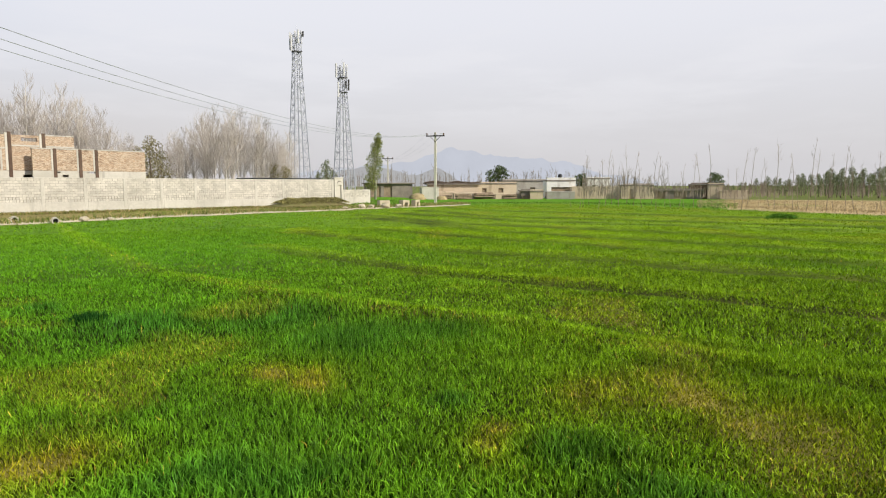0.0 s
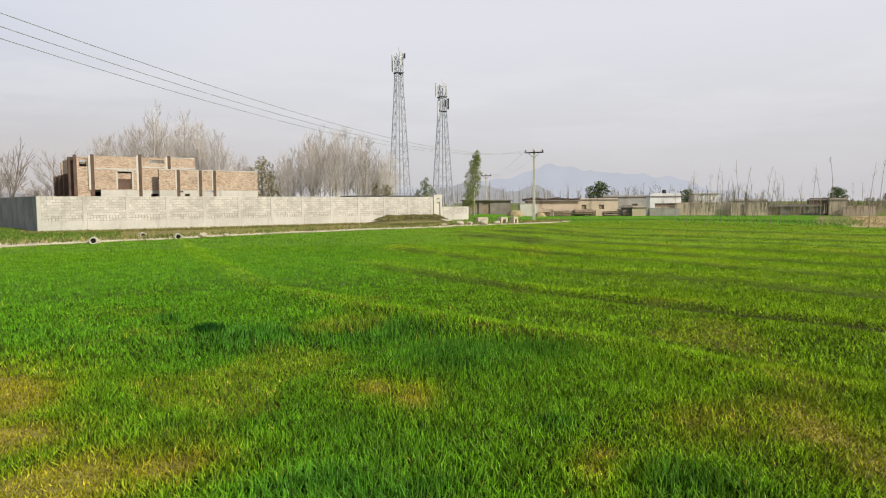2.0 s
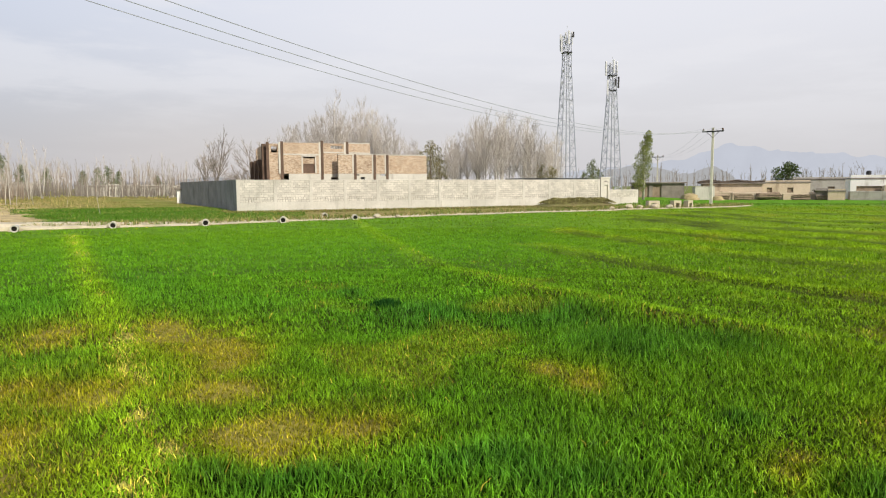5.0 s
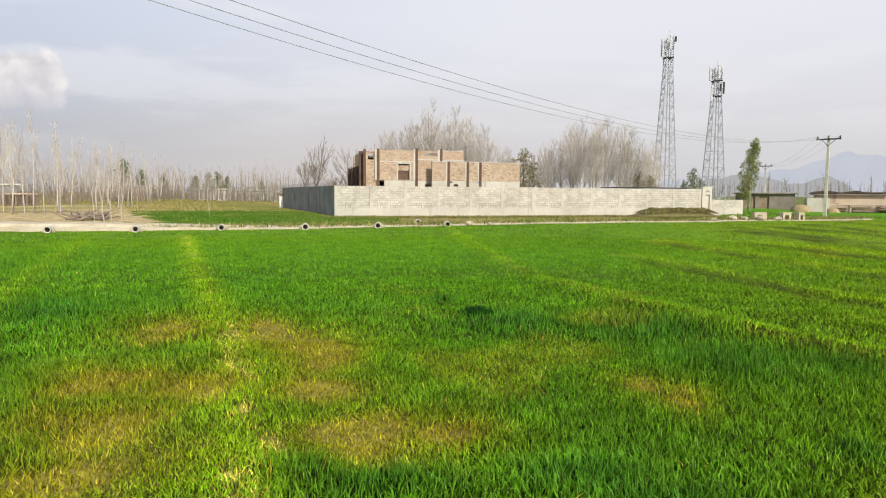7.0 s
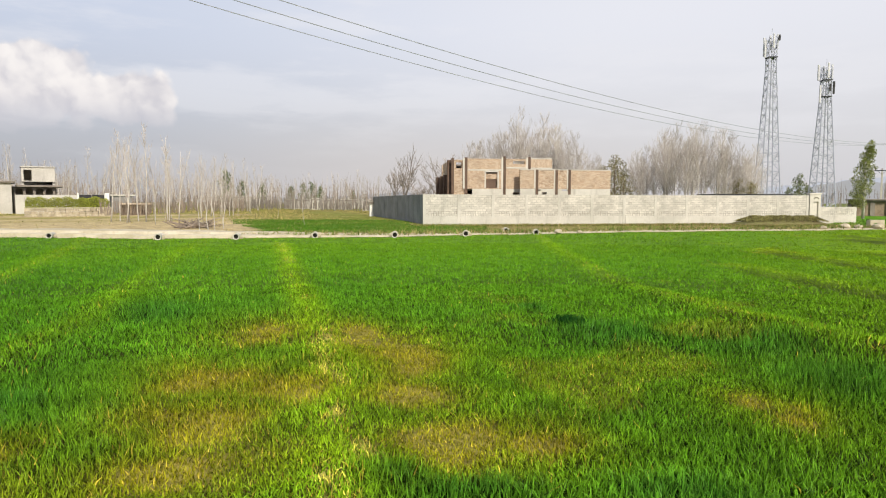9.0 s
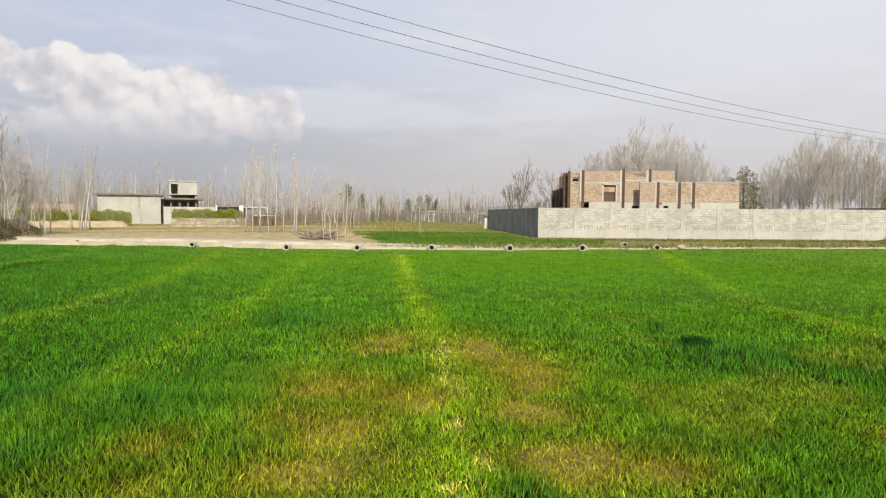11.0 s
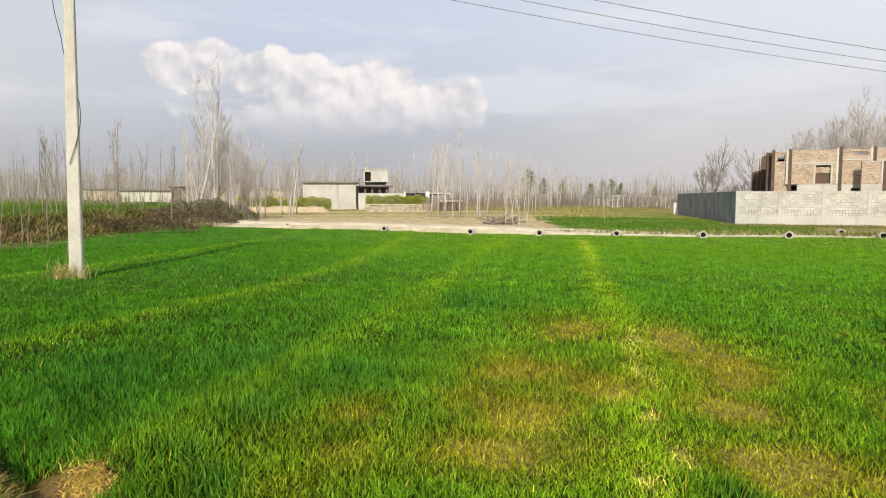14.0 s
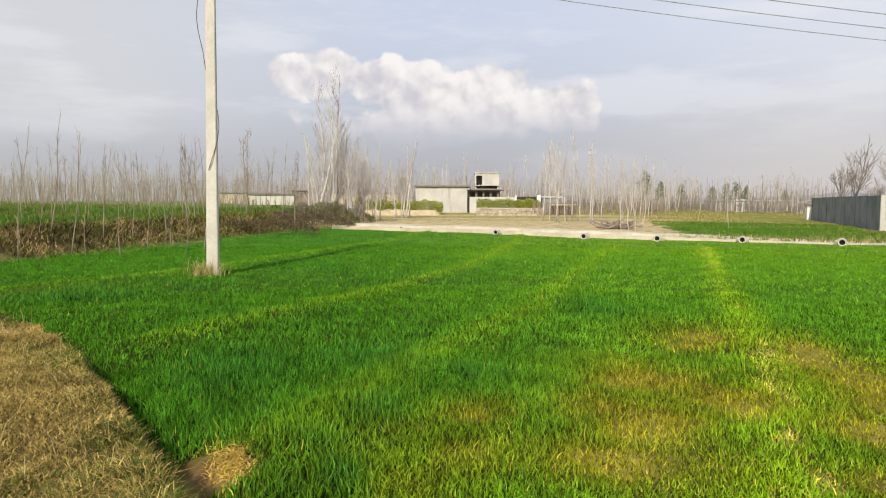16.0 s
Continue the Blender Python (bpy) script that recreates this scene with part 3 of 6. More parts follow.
def ground_cover(x, y):
    a, r, out, t = np.degrees(np.arctan2(-x, y)), np.hypot(x, y), beyond(x, y), terrace(x, y)
    swell = rolling(x, y, 11.0, 0.8)
    c = np.empty((len(x), 3))
    c[:] = GRASS
    c += (DRYTURF - GRASS) * smooth_step(swell, -0.3, 0.5)[:, None]

    def lay(mask, colour):
        m = np.clip(mask, 0, 1)[:, None]
        c[:] = c * (1 - m) + np.asarray(colour) * m

    lay(smooth_step(r, 70, 100) * smooth_step(30 - a, 0, 6), (0.15, 0.18, 0.05))  # fields beyond the pole
    lay((out > 0) * (a < 8) * (out < 45) * 1.0, GREEN * 1.25)
    lay((a < -21.5) * (out > -1) * (r < 100) * (r > 38) * smooth_step(swell, -2, -0.5), FALLOW)
    lay(smooth_step(a, 55, 58) * smooth_step(88 - a, 0, 3) * smooth_step(out, 2.5, 4) * smooth_step(86 - r, 0, 8), SAND)  # bare yard before the farmhouse
    lay(smooth_step(a, 39, 40) * smooth_step(57 - a + 0.1 * (r - 40), 0, 1) * smooth_step(out, 4, 5.5) * smooth_step(58 - r, 0, 6), GREEN)  # plot beside the compound
    lay(smooth_step(a, 38, 60) * smooth_step(r, 50, 70) * (0.5 + 0.5 * np.sin(r * 0.55 + 0.6 * swell)), (0.30, 0.27, 0.09))
    lay(smooth_step(t, 2.0, 4.0) * (x < -7), GREEN)  # raised field
    lay(smooth_step(t, -0.2, 0.5) * smooth_step(3.0 - t, 0, 1.0) * (x < -7), (0.09, 0.066, 0.036))  # earth bank
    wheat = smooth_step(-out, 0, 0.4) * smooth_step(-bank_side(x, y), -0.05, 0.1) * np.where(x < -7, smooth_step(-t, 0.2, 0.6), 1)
    # ground under the crop near black, painting the shade between its leaves
    lay(wheat, SHADED_SOIL)
    far = wheat * smooth_step(r, 9, 20)
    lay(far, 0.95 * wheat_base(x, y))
    # thinly grown furrows also coloured dark for the shadow lying in them
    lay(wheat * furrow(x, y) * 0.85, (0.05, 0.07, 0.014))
    lay(wheat * straw_amount(x, y) * 0.9, (0.62, 0.56, 0.13))
    lay(wheat * thinness(x, y) * 0.8 * (r < 14), (0.36, 0.31, 0.075))
    lay(wheat * np.exp(-((x + 4.35) ** 2 + (y + 0.8) ** 2) / 0.09), (0.20, 0.12, 0.05))
    lay(smooth_step(bank_side(x, y), 0.0, 0.25) * (r < 60) * (y < 40), (0.13, 0.10, 0.042))
    return c


_f = np.arange(len(_rings) - 1)[:, None] * _spokes + np.arange(_spokes)[None, :]
_n = np.arange(len(_rings) - 1)[:, None] * _spokes + (np.arange(_spokes)[None, :] + 1) % _spokes
_quads = np.stack([_f, _n, _n + _spokes, _f + _spokes], -1).reshape(-1, 4)[:, ::-1]
_loops = np.concatenate([np.arange(_spokes), _quads.ravel()])
_starts = np.concatenate([[0], _spokes + 4 * np.arange(len(_quads))])
_totals = np.concatenate([[_spokes], np.full(len(_quads), 4)])
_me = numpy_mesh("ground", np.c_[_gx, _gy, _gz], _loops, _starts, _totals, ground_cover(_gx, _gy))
_me.materials.append(M_GROUND)
_me.polygons.foreach_set("use_smooth", [True] * len(_me.polygons))
tagged(new("ground", _me), "brown soil, dry turf and flat green farmland reaching the horizon", "ground", kind="structure")


def blades(name, x, y, height, width, cover, mat, label, category, rows=3, lean=0.35, sink=0.0):
    """Many curved leaf blades in one mesh; rows: pairs of vertices below the tip."""
    n = len(x)
    z = land(x, y) - sink
    turn = rng.uniform(0, 2 * np.pi, n)
    face = rng.uniform(0, 2 * np.pi, n)
    bend = np.abs(rng.normal(lean, 0.28, n)) * height
    co = np.empty((n, 2 * rows + 1, 3))
    for k in range(rows + 1):
        s = k / rows
        cx, cy = x + np.cos(turn) * bend * s ** 1.8, y + np.sin(turn) * bend * s ** 1.8
        cz = z + height * (s - 0.28 * (bend / height) * s ** 3)
        if k == rows:
            co[:, 2 * rows] = np.c_[cx, cy, cz]
            break
        half = width * (1 - 0.55 * s * s) / 2
        co[:, 2 * k] = np.c_[cx - np.cos(face) * half, cy - np.sin(face) * half, cz]
        co[:, 2 * k + 1] = np.c_[cx + np.cos(face) * half, cy + np.sin(face) * half, cz]
    per = 2 * rows + 1
    pattern = sum(([2 * k, 2 * k + 1, 2 * k + 3, 2 * k + 2] for k in range(rows - 1)), []) + [2 * rows - 2, 2 * rows - 1, 2 * rows]
    loops = (np.arange(n)[:, None] * per + np.array(pattern)[None]).ravel()
    sizes = np.tile([4] * (rows - 1) + [3], n)
    starts = np.concatenate([[0], np.cumsum(sizes)[:-1]])
    me = numpy_mesh(name, co.reshape(-1, 3), loops, starts, sizes, np.repeat(cover, per, 0))
    me.materials.append(mat)
    return tagged(new(name, me), label, category, kind="stuff")


def sector(count, r0, r1, a0=-44.0, a1=119.0):
    """Places strewn evenly over a sector round the camera; angles to the left of +y."""
    r = np.sqrt(rng.uniform(r0 * r0, r1 * r1, count))
    a = np.radians(rng.uniform(a0, a1, count))
    return -np.sin(a) * r, np.cos(a) * r


def wheat_colour(x, y, vary):
    n = len(x)
    thin, straw = thinness(x, y), straw_amount(x, y)
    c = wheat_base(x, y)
    dead = rng.uniform(size=n) < 0.003 + 0.14 * thin + 0.75 * straw
    c[dead] = np.where((straw[dead] > 0.25)[:, None], (0.62, 0.55, 0.16), (0.42, 0.34, 0.085)) * rng.uniform(0.6, 1.15, (dead.sum(), 1))
    return c * rng.uniform(1 - vary, 1 + vary, (n, 1))


for r0, r1, count, wide, rows_, vary, a0, a1, tag in ((2.6, 4.3, 120000, 0.0078, 2, 0.85, -34, 113, "young green wheat leaves standing thick in the near field"),
                                                      (4.3, 7.4, 310000, 0.0092, 1, 0.85, -34, 113, "green wheat blades with thin yellow patches"),
                                                      (7.4, 13.0, 330000, 0.0140, 1, 0.75, -34, 113, "green wheat in low sown strips"),
                                                      (13.0, 26.0, 300000, 0.022, 1, 0.38, -34, 113, "green wheat in sown strips with low borders"),
                                                      (26.0, 70.0, 180000, 0.055, 1, 0.24, -34, 113, "distant green wheat up to the water channel"),
                                                      (0.3, 2.6, 24000, 0.014, 1, 0.6, -100, 113, "young green wheat at the edge of the bank"),
                                                      (2.6, 24.0, 46000, 0.06, 1, 0.4, -100, -34, "green wheat on the far side of the field")):
    x, y = sector(count, r0, r1, a0, a1)
    keep = in_wheat(x, y)
    x, y = x[keep], y[keep]
    thin, straw, lush = thinness(x, y), straw_amount(x, y), lushness(x, y)
    keep = rng.uniform(size=len(x)) > 0.42 * thin + 0.68 * straw + 0.4 * furrow(x, y)
    x, y, thin, straw, lush = x[keep], y[keep], thin[keep], straw[keep], lush[keep]
    hgt = (0.056 + 0.060 * lush - 0.026 * thin - 0.036 * straw - 0.034 * furrow(x, y) + 0.010 * rolling(x, y, 8.0, 4.0)) * rng.uniform(0.6, 1.25, len(x))
    under = rng.uniform(size=len(x)) < (0.42 + 0.12 * lush if vary > 0.5 else 0.3)  # short low leaves coloured dark for the shade inside the stand
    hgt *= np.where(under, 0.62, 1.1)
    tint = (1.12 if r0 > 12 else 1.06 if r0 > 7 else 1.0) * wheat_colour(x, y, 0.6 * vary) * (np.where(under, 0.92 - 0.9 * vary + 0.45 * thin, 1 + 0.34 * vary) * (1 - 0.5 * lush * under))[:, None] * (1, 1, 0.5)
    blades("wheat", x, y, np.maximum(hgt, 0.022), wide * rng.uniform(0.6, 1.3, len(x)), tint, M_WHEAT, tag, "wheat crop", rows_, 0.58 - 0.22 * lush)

# dry grass on the bank at the camera's feet and along the field's edge
x, y = sector(230000, 2.6, 10.0, 80.0, 114.0)
keep = bank_side(x, y) > -0.04
x, y = x[keep], y[keep]
green = rolling(x, y, 12.0, 1.8)
pick = rng.uniform(size=len(x))
tuft = smooth_step(rolling(x, y, 4.0, 6.0), -0.3, 0.7)
c = np.where((pick < 0.42 + 1.1 * green + 0.3 * smooth_step(5.6 - np.hypot(x, y), 0.0, 1.6))[:, None], (0.145, 0.195, 0.035), (0.50, 0.375, 0.12)) * rng.uniform(0.25, 1.45, (len(x), 1))
blades("dry_grass", x, y, rng.uniform(0.025, 0.085, len(x)) * (0.7 + 0.9 * tuft), rng.uniform(0.004, 0.009, len(x)), c, M_DRY, "tufted dry golden and green grass on the earth bank", "grass", 2, 1.0)
x, y = sector(52000, 0.2, 6.0, 55.0, 330.0)
keep = (bank_side(x, y) > 0.0) & ((x * x + y * y < 7.0) | (np.degrees(np.arctan2(-x, y)) % 360 > 118.0))
x, y = x[keep], y[keep]
c = np.where((rng.uniform(size=len(x)) < 0.45)[:, None], (0.15, 0.20, 0.035), (0.46, 0.36, 0.13)) * rng.uniform(0.35, 1.5, (len(x), 1))
blades("dry_grass", x, y, rng.uniform(0.03, 0.1, len(x)), rng.uniform(0.012, 0.025, len(x)), c, M_DRY, "sparse dry grass behind the field on the bank", "grass", 1, 0.9)

# one dark tuft that stands over the crop
x, y = -4.6 + rng.normal(0, 0.10, 620), 7.7 + rng.normal(0, 0.10, 620)
blades("dark_tuft", x, y, rng.uniform(0.07, 0.16, 620), np.full(620, 0.010), np.array((0.024, 0.10, 0.016)) * rng.uniform(0.4, 1.5, (620, 1)), M_DRY, "dark green tuft standing over the wheat", "wheat tuft", 2, 0.5)
x, y = sector(900, 2.5, 12.0, 84.0, 116.0)
keep = bank_side(x, y) > 0.0
x, y = x[keep], y[keep]
blades("dry_stalk", x, y, rng.uniform(0.12, 0.3, len(x)), np.full(len(x), 0.005), np.array((0.52, 0.42, 0.20)) * rng.uniform(0.6, 1.2, (len(x), 1)), M_DRY, "thin pale dead stalks standing on the bank", "grass", 2, 0.5)
x, y = -4.5 + rng.normal(0, 0.17, 900), -0.62 + rng.normal(0, 0.07, 900)
blades("straw_litter", x, y, rng.uniform(0.01, 0.05, 900), rng.uniform(0.005, 0.012, 900), np.array((0.62, 0.44, 0.10)) * rng.uniform(0.5, 1.2, (900, 1)), M_DRY, "scattered yellow straw at the field's corner", "straw", 2, 2.0)

# ---- distance ----


def far_place(az_deg, dist, z=None, turn=0.0):
    """A frame at that bearing (degrees left of +y), x to the right and y away as seen from the camera."""
    a = radians(az_deg)
    px, py = -math.sin(a) * dist, math.cos(a) * dist
    return pose(px, py, float(land(px, py)) if z is None else z, 0, 0, az_deg + turn)


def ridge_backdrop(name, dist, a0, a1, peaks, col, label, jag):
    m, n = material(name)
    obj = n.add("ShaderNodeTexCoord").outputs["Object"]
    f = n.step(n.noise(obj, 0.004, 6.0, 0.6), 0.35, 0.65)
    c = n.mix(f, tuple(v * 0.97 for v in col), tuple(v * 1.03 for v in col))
    # pale glow stands in for the haze over the far ridge
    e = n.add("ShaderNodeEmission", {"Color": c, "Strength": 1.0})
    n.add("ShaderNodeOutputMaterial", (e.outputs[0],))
    s, steps = Shape(), 160
    for i in range(steps + 1):
        a = a0 + (a1 - a0) * i / steps
        e1 = max(0.05, np.interp(a, [p[0] for p in peaks], [p[1] for p in peaks]) + jag * noise.fractal(Vector((a * 0.9, dist, 0)), 1.0, 2.0, 5))
        x, y = -math.sin(radians(a)) * dist, math.cos(radians(a)) * dist
        s.v += [(x, y, -5.0), (x, y, 1.65 + dist * math.tan(radians(e1)))]
    s.f = [(2 * i, 2 * i + 1, 2 * i + 3, 2 * i + 2) for i in range(steps)]
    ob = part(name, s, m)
    return tagged(ob, label, "mountain", kind="structure")


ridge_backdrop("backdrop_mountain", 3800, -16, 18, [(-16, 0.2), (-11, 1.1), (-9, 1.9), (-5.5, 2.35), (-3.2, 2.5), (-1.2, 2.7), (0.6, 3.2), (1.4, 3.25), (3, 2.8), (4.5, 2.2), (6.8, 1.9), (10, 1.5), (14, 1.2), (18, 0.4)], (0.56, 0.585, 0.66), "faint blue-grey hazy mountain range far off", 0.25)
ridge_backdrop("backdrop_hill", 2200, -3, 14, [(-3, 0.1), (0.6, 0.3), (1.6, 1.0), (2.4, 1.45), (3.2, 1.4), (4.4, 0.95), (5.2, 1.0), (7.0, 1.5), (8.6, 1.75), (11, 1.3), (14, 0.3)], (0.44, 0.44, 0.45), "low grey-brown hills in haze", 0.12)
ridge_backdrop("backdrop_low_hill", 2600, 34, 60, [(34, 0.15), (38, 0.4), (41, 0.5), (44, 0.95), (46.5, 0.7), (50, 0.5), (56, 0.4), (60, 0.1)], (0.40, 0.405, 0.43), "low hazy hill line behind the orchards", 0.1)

# ---- trees ----


def bare_tree(seed, height, spread, stems=1, twigs=3, girth=0.011, limbs=2.6, low=0.14, fine=0.009, rise=1.0, dome=False):
    """Trunk and crown meshes of a leafless poplar with steep limbs."""
    rnd = random.Random(seed)
    trunk, crown = Shape(), Shape()
    for s in range(stems):
        ox, oy = (rnd.uniform(-0.5, 0.5) * (stems > 1) * (2.2 if dome else 1) for _ in range(2))
        leanx, leany = (rnd.uniform(-0.05, 0.05) * (1 if dome else 1 + stems) for _ in range(2))
        top = height * (1.0 if s == 0 else rnd.uniform(0.7, 0.97))
        at = lambda f: Vector((ox + leanx * top * f + 0.06 * math.sin(7 * f + seed + s), oy + leany * top * f + 0.06 * math.cos(6 * f + seed), top * f))
        trunk.tube([at(k / 6) for k in range(7)], [top * girth * (1 - k / 6.6) + 0.008 for k in range(7)], 6)
        for k in range(int(top * limbs)):
            f = rnd.uniform(low, 0.97)
            b, a = at(f), rnd.uniform(0, 6.283)
            ln = top * rnd.uniform(0.10, 0.26) * ((0.35 + 0.6 * math.sin(math.pi * min(1, f * 1.1))) * (1.25 - 0.5 * f) if dome else 1.15 - f) * spread + 0.3
            out = Vector((math.cos(a), math.sin(a), 0))
            steep = rnd.uniform(1.3, 2.6) * rise
            mid = b + out * ln * 0.35 + Vector((0, 0, ln * 0.42 * steep * 0.6))
            end = b + out * ln * 0.55 + Vector((0, 0, ln * 0.62 * steep * 0.75))
            r = top * girth * 0.32 * (1.1 - f)
            crown.tube([b, mid, end], [r + 0.006, r * 0.7 + 0.004, 0.004], 3, False)
            for j in range(twigs):
                g = rnd.uniform(0.25, 1.0)
                q = b.lerp(mid, g * 2) if g < 0.5 else mid.lerp(end, g * 2 - 1)
                tip = q + Vector((rnd.uniform(-0.55, 0.55), rnd.uniform(-0.55, 0.55), rnd.uniform(0.4, 1.4))) * (0.32 + 0.26 * ln)
                crown.spike(q, tip, fine * rnd.uniform(0.8, 1.3))
    return trunk.mesh("trunk", True), crown.mesh("crown")


def leafy_tree(seed, height, radius, base, colour, size=0.16, count=2600, lobes=9, narrow=1.0, sway=0.0):
    """Trunk with limbs, and a crown of many small leaves clumped round lobes."""
    rnd = np.random.default_rng(seed)
    trunk, crown = Shape(), Shape()
    trunk.tube([(0, 0, 0), (0.05, 0.03, height * 0.4), (0, 0, height * 0.85)], [height * 0.02, height * 0.014, 0.02], 7)
    centres = []
    for k in range(lobes):
        f = (k + 0.5) / lobes
        z = base + (height - base) * (0.08 + 0.86 * f)
        rr = radius * (math.sin(math.pi * min(0.97, 0.18 + 0.8 * f)) ** narrow)
        a = k * 2.4 + rnd.uniform(-0.5, 0.5)
        c = np.array((math.cos(a) * rr * 0.55 + sway * (f - 0.55), math.sin(a) * rr * 0.55, z))
        centres.append((c, 0.35 * radius + 0.35 * rr, (height - base) / lobes * 1.5))
        trunk.tube([(0, 0, max(base * 0.8, z - 1.0)), c * (0.6, 0.6, 1.0), c], [height * 0.006, height * 0.004, 0.01], 4)
    for k in range(count):
        c, r1, r2 = centres[k % lobes]
        d = rnd.normal(size=3)
        d *= rnd.uniform(0.45, 1.05) / np.linalg.norm(d)
        p = c + d * (r1, r1, r2)
        u, v = rnd.normal(size=3), rnd.normal(size=3)
        u *= size * rnd.uniform(0.5, 1.2) / np.linalg.norm(u)
        v *= size * rnd.uniform(0.3, 0.7) / np.linalg.norm(v)
        crown.add([p - u, p + v, p + u, p - v], [(0, 1, 2, 3)], tuple(np.array(colour) * rnd.uniform(0.55, 1.45)))
    return trunk.mesh("trunk", True), crown.mesh("crown")


def clad(me, mat):
    """The mesh in that material, as a copy if it already wears another."""
    if me.materials and me.materials[0] != mat:
        me = me.copy()
        me.materials.clear()
        me.materials.append(mat)
    return me


def plant_tree(name, meshes, m, trunk_mat, crown_mat, label, category="tree", group=""):
    ob = thing(name, m, label, category, group)
    part("trunk", clad(meshes[0], trunk_mat), trunk_mat, ob)
    part("crown", clad(meshes[1], crown_mat), crown_mat, ob)
    return ob


rnd = random.Random(11)


def grove(name, kinds, places, label, group, trunk_mat=None, crown_mat=None):
    """Bare trees at (bearing, distance, scale), the kinds taking turns."""
    firsts = []
    for k, (b, d, s) in enumerate(places):
        m = far_place(b, d, None, rnd.uniform(0, 360)) @ pose(0, 0, -0.05, rnd.uniform(-2, 2), rnd.uniform(-2, 2))
        i = k % len(kinds)
        if i >= len(firsts):
            firsts.append(plant_tree(name, kinds[i], m, trunk_mat or M_BARK, crown_mat or M_TWIG, label, "tree", group))
            ob = firsts[-1]
        else:
            ob = copy_thing(firsts[i], m)
        ob.scale = (s, s, s * rnd.uniform(0.94, 1.06))


POPLARS = [bare_tree(s, 11.0, 1.0, 1 + s % 3, 4) for s in range(5)]
CROWNED = [bare_tree(120 + s, 11.0, 1.5, 3, 8, 0.0072, 3.6, 0.24, 0.0135, 0.9, True) for s in range(5)]


def spreading_tree(seed, height, wide=0.6, lift=0.12, depth0=6, stem=0.20, girth=0.016):
    """A bare tree whose leaders fork again and again, with side shoots and fine twigs."""
    rnd = random.Random(seed)
    trunk, crown = Shape(), Shape()

    def fork(p, d, ln, r, depth):
        q = p + d * ln
        if depth > depth0 - 2:
            trunk.tube([p, p.lerp(q, 0.5) + Vector((rnd.uniform(-1, 1), rnd.uniform(-1, 1), 0)) * ln * 0.05, q], [r, r * 0.9, r * 0.8], 5, False)
        elif depth:
            crown.tube([p, q], [r, r * 0.75], 3, False)
        else:
            crown.spike(p, q, r)
            return
        for _ in range(2 if depth < 4 else 0):
            b = p.lerp(q, rnd.uniform(0.2, 1.0))
            crown.spike(b, b + (d * 0.7 + Vector((rnd.gauss(0, 0.5), rnd.gauss(0, 0.5), rnd.uniform(0.1, 0.6)))) * ln * rnd.uniform(0.4, 0.8), 0.012 * height / 7)
        t = (d + Vector((rnd.gauss(0, 0.16), rnd.gauss(0, 0.16), lift))).normalized()
        fork(q, t, ln * rnd.uniform(0.76, 0.92), r * 0.74, depth - 1)
        turn = rnd.uniform(0, 6.283)
        for k in range(2 if depth > depth0 - 2 or rnd.random() < 0.5 else 1):
            a = turn + k * 2.6 + rnd.uniform(-0.4, 0.4)
            t = (d + Vector((math.cos(a), math.sin(a), 0)) * wide * rnd.uniform(0.7, 1.3) + Vector((0, 0, lift))).normalized()
            fork(q.lerp(p, rnd.uniform(0.0, 0.3)), t, ln * rnd.uniform(0.62, 0.86), r * 0.58, depth - 1)

    fork(Vector((0, 0, 0)), Vector((rnd.uniform(-0.06, 0.06), rnd.uniform(-0.06, 0.06), 1)), height * stem, height * girth, depth0)
    top = max(v[2] for v in crown.v)
    for shape in (trunk, crown):
        shape.v = [(x * height / top, y * height / top, z * height / top) for x, y, z in shape.v]
    return trunk.mesh("trunk", True), crown.mesh("crown")


SPREADING = [spreading_tree(20 + s, 7.0, 0.62, 0.10, 6, 0.17, 0.014) for s in range(3)]
SAPLINGS = [bare_tree(40 + s, 5.0, 0.3, 1, 1, 0.0036, 2.0, 0.3, 0.005) for s in range(5)]
YOUNG = [spreading_tree(140 + s, 7.0, 0.30, 0.2, 3, 0.34 - 0.03 * (s % 3), 0.0065 + 0.001 * (s % 2)) for s in range(7)]
SLIM = [bare_tree(240 + s, 7.0, 0.75, 1 + s % 2, 5, 0.0075, 3.2, 0.25, 0.009, 0.95) for s in range(5)]
BUSHES = [bare_tree(260 + s, 3.3, 2.4, 4, 5, 0.008, 4.0, 0.12, 0.012, 0.9, True) for s in range(3)]
MIXED = [kind[s] for s in range(5) for kind in (SLIM, YOUNG)]


def scatter(count, a0, a1, d0, d1, s0, s1):
    return [(a0 + (a1 - a0) * (k + rnd.uniform(0.1, 0.9)) / count, rnd.uniform(d0, d1), rnd.uniform(s0, s1)) for k in range(count)]


def heap(count, a0, a1, d0, d1, s_mid, s_end):
    """Places whose sizes rise to the middle of a clump."""
    return [(b, d, (s_end + (s_mid - s_end) * math.sin(math.pi * (b - a0) / (a1 - a0)) ** 0.8) * rnd.uniform(0.88, 1.05)) for b, d, _ in scatter(count, a0, a1, d0, d1, 1, 1)]


grove("bare_poplar", CROWNED, heap(25, 27.2, 39.6, 82, 98, 1.1, 0.66), "tall leafless poplar with pale grey twigs behind the brick house", "poplars behind the brick house")
grove("bare_poplar", CROWNED, heap(25, 15.2, 24.9, 90, 108, 1.06, 0.66), "leafless poplar with pale twigs behind the block wall", "poplars behind the block wall")
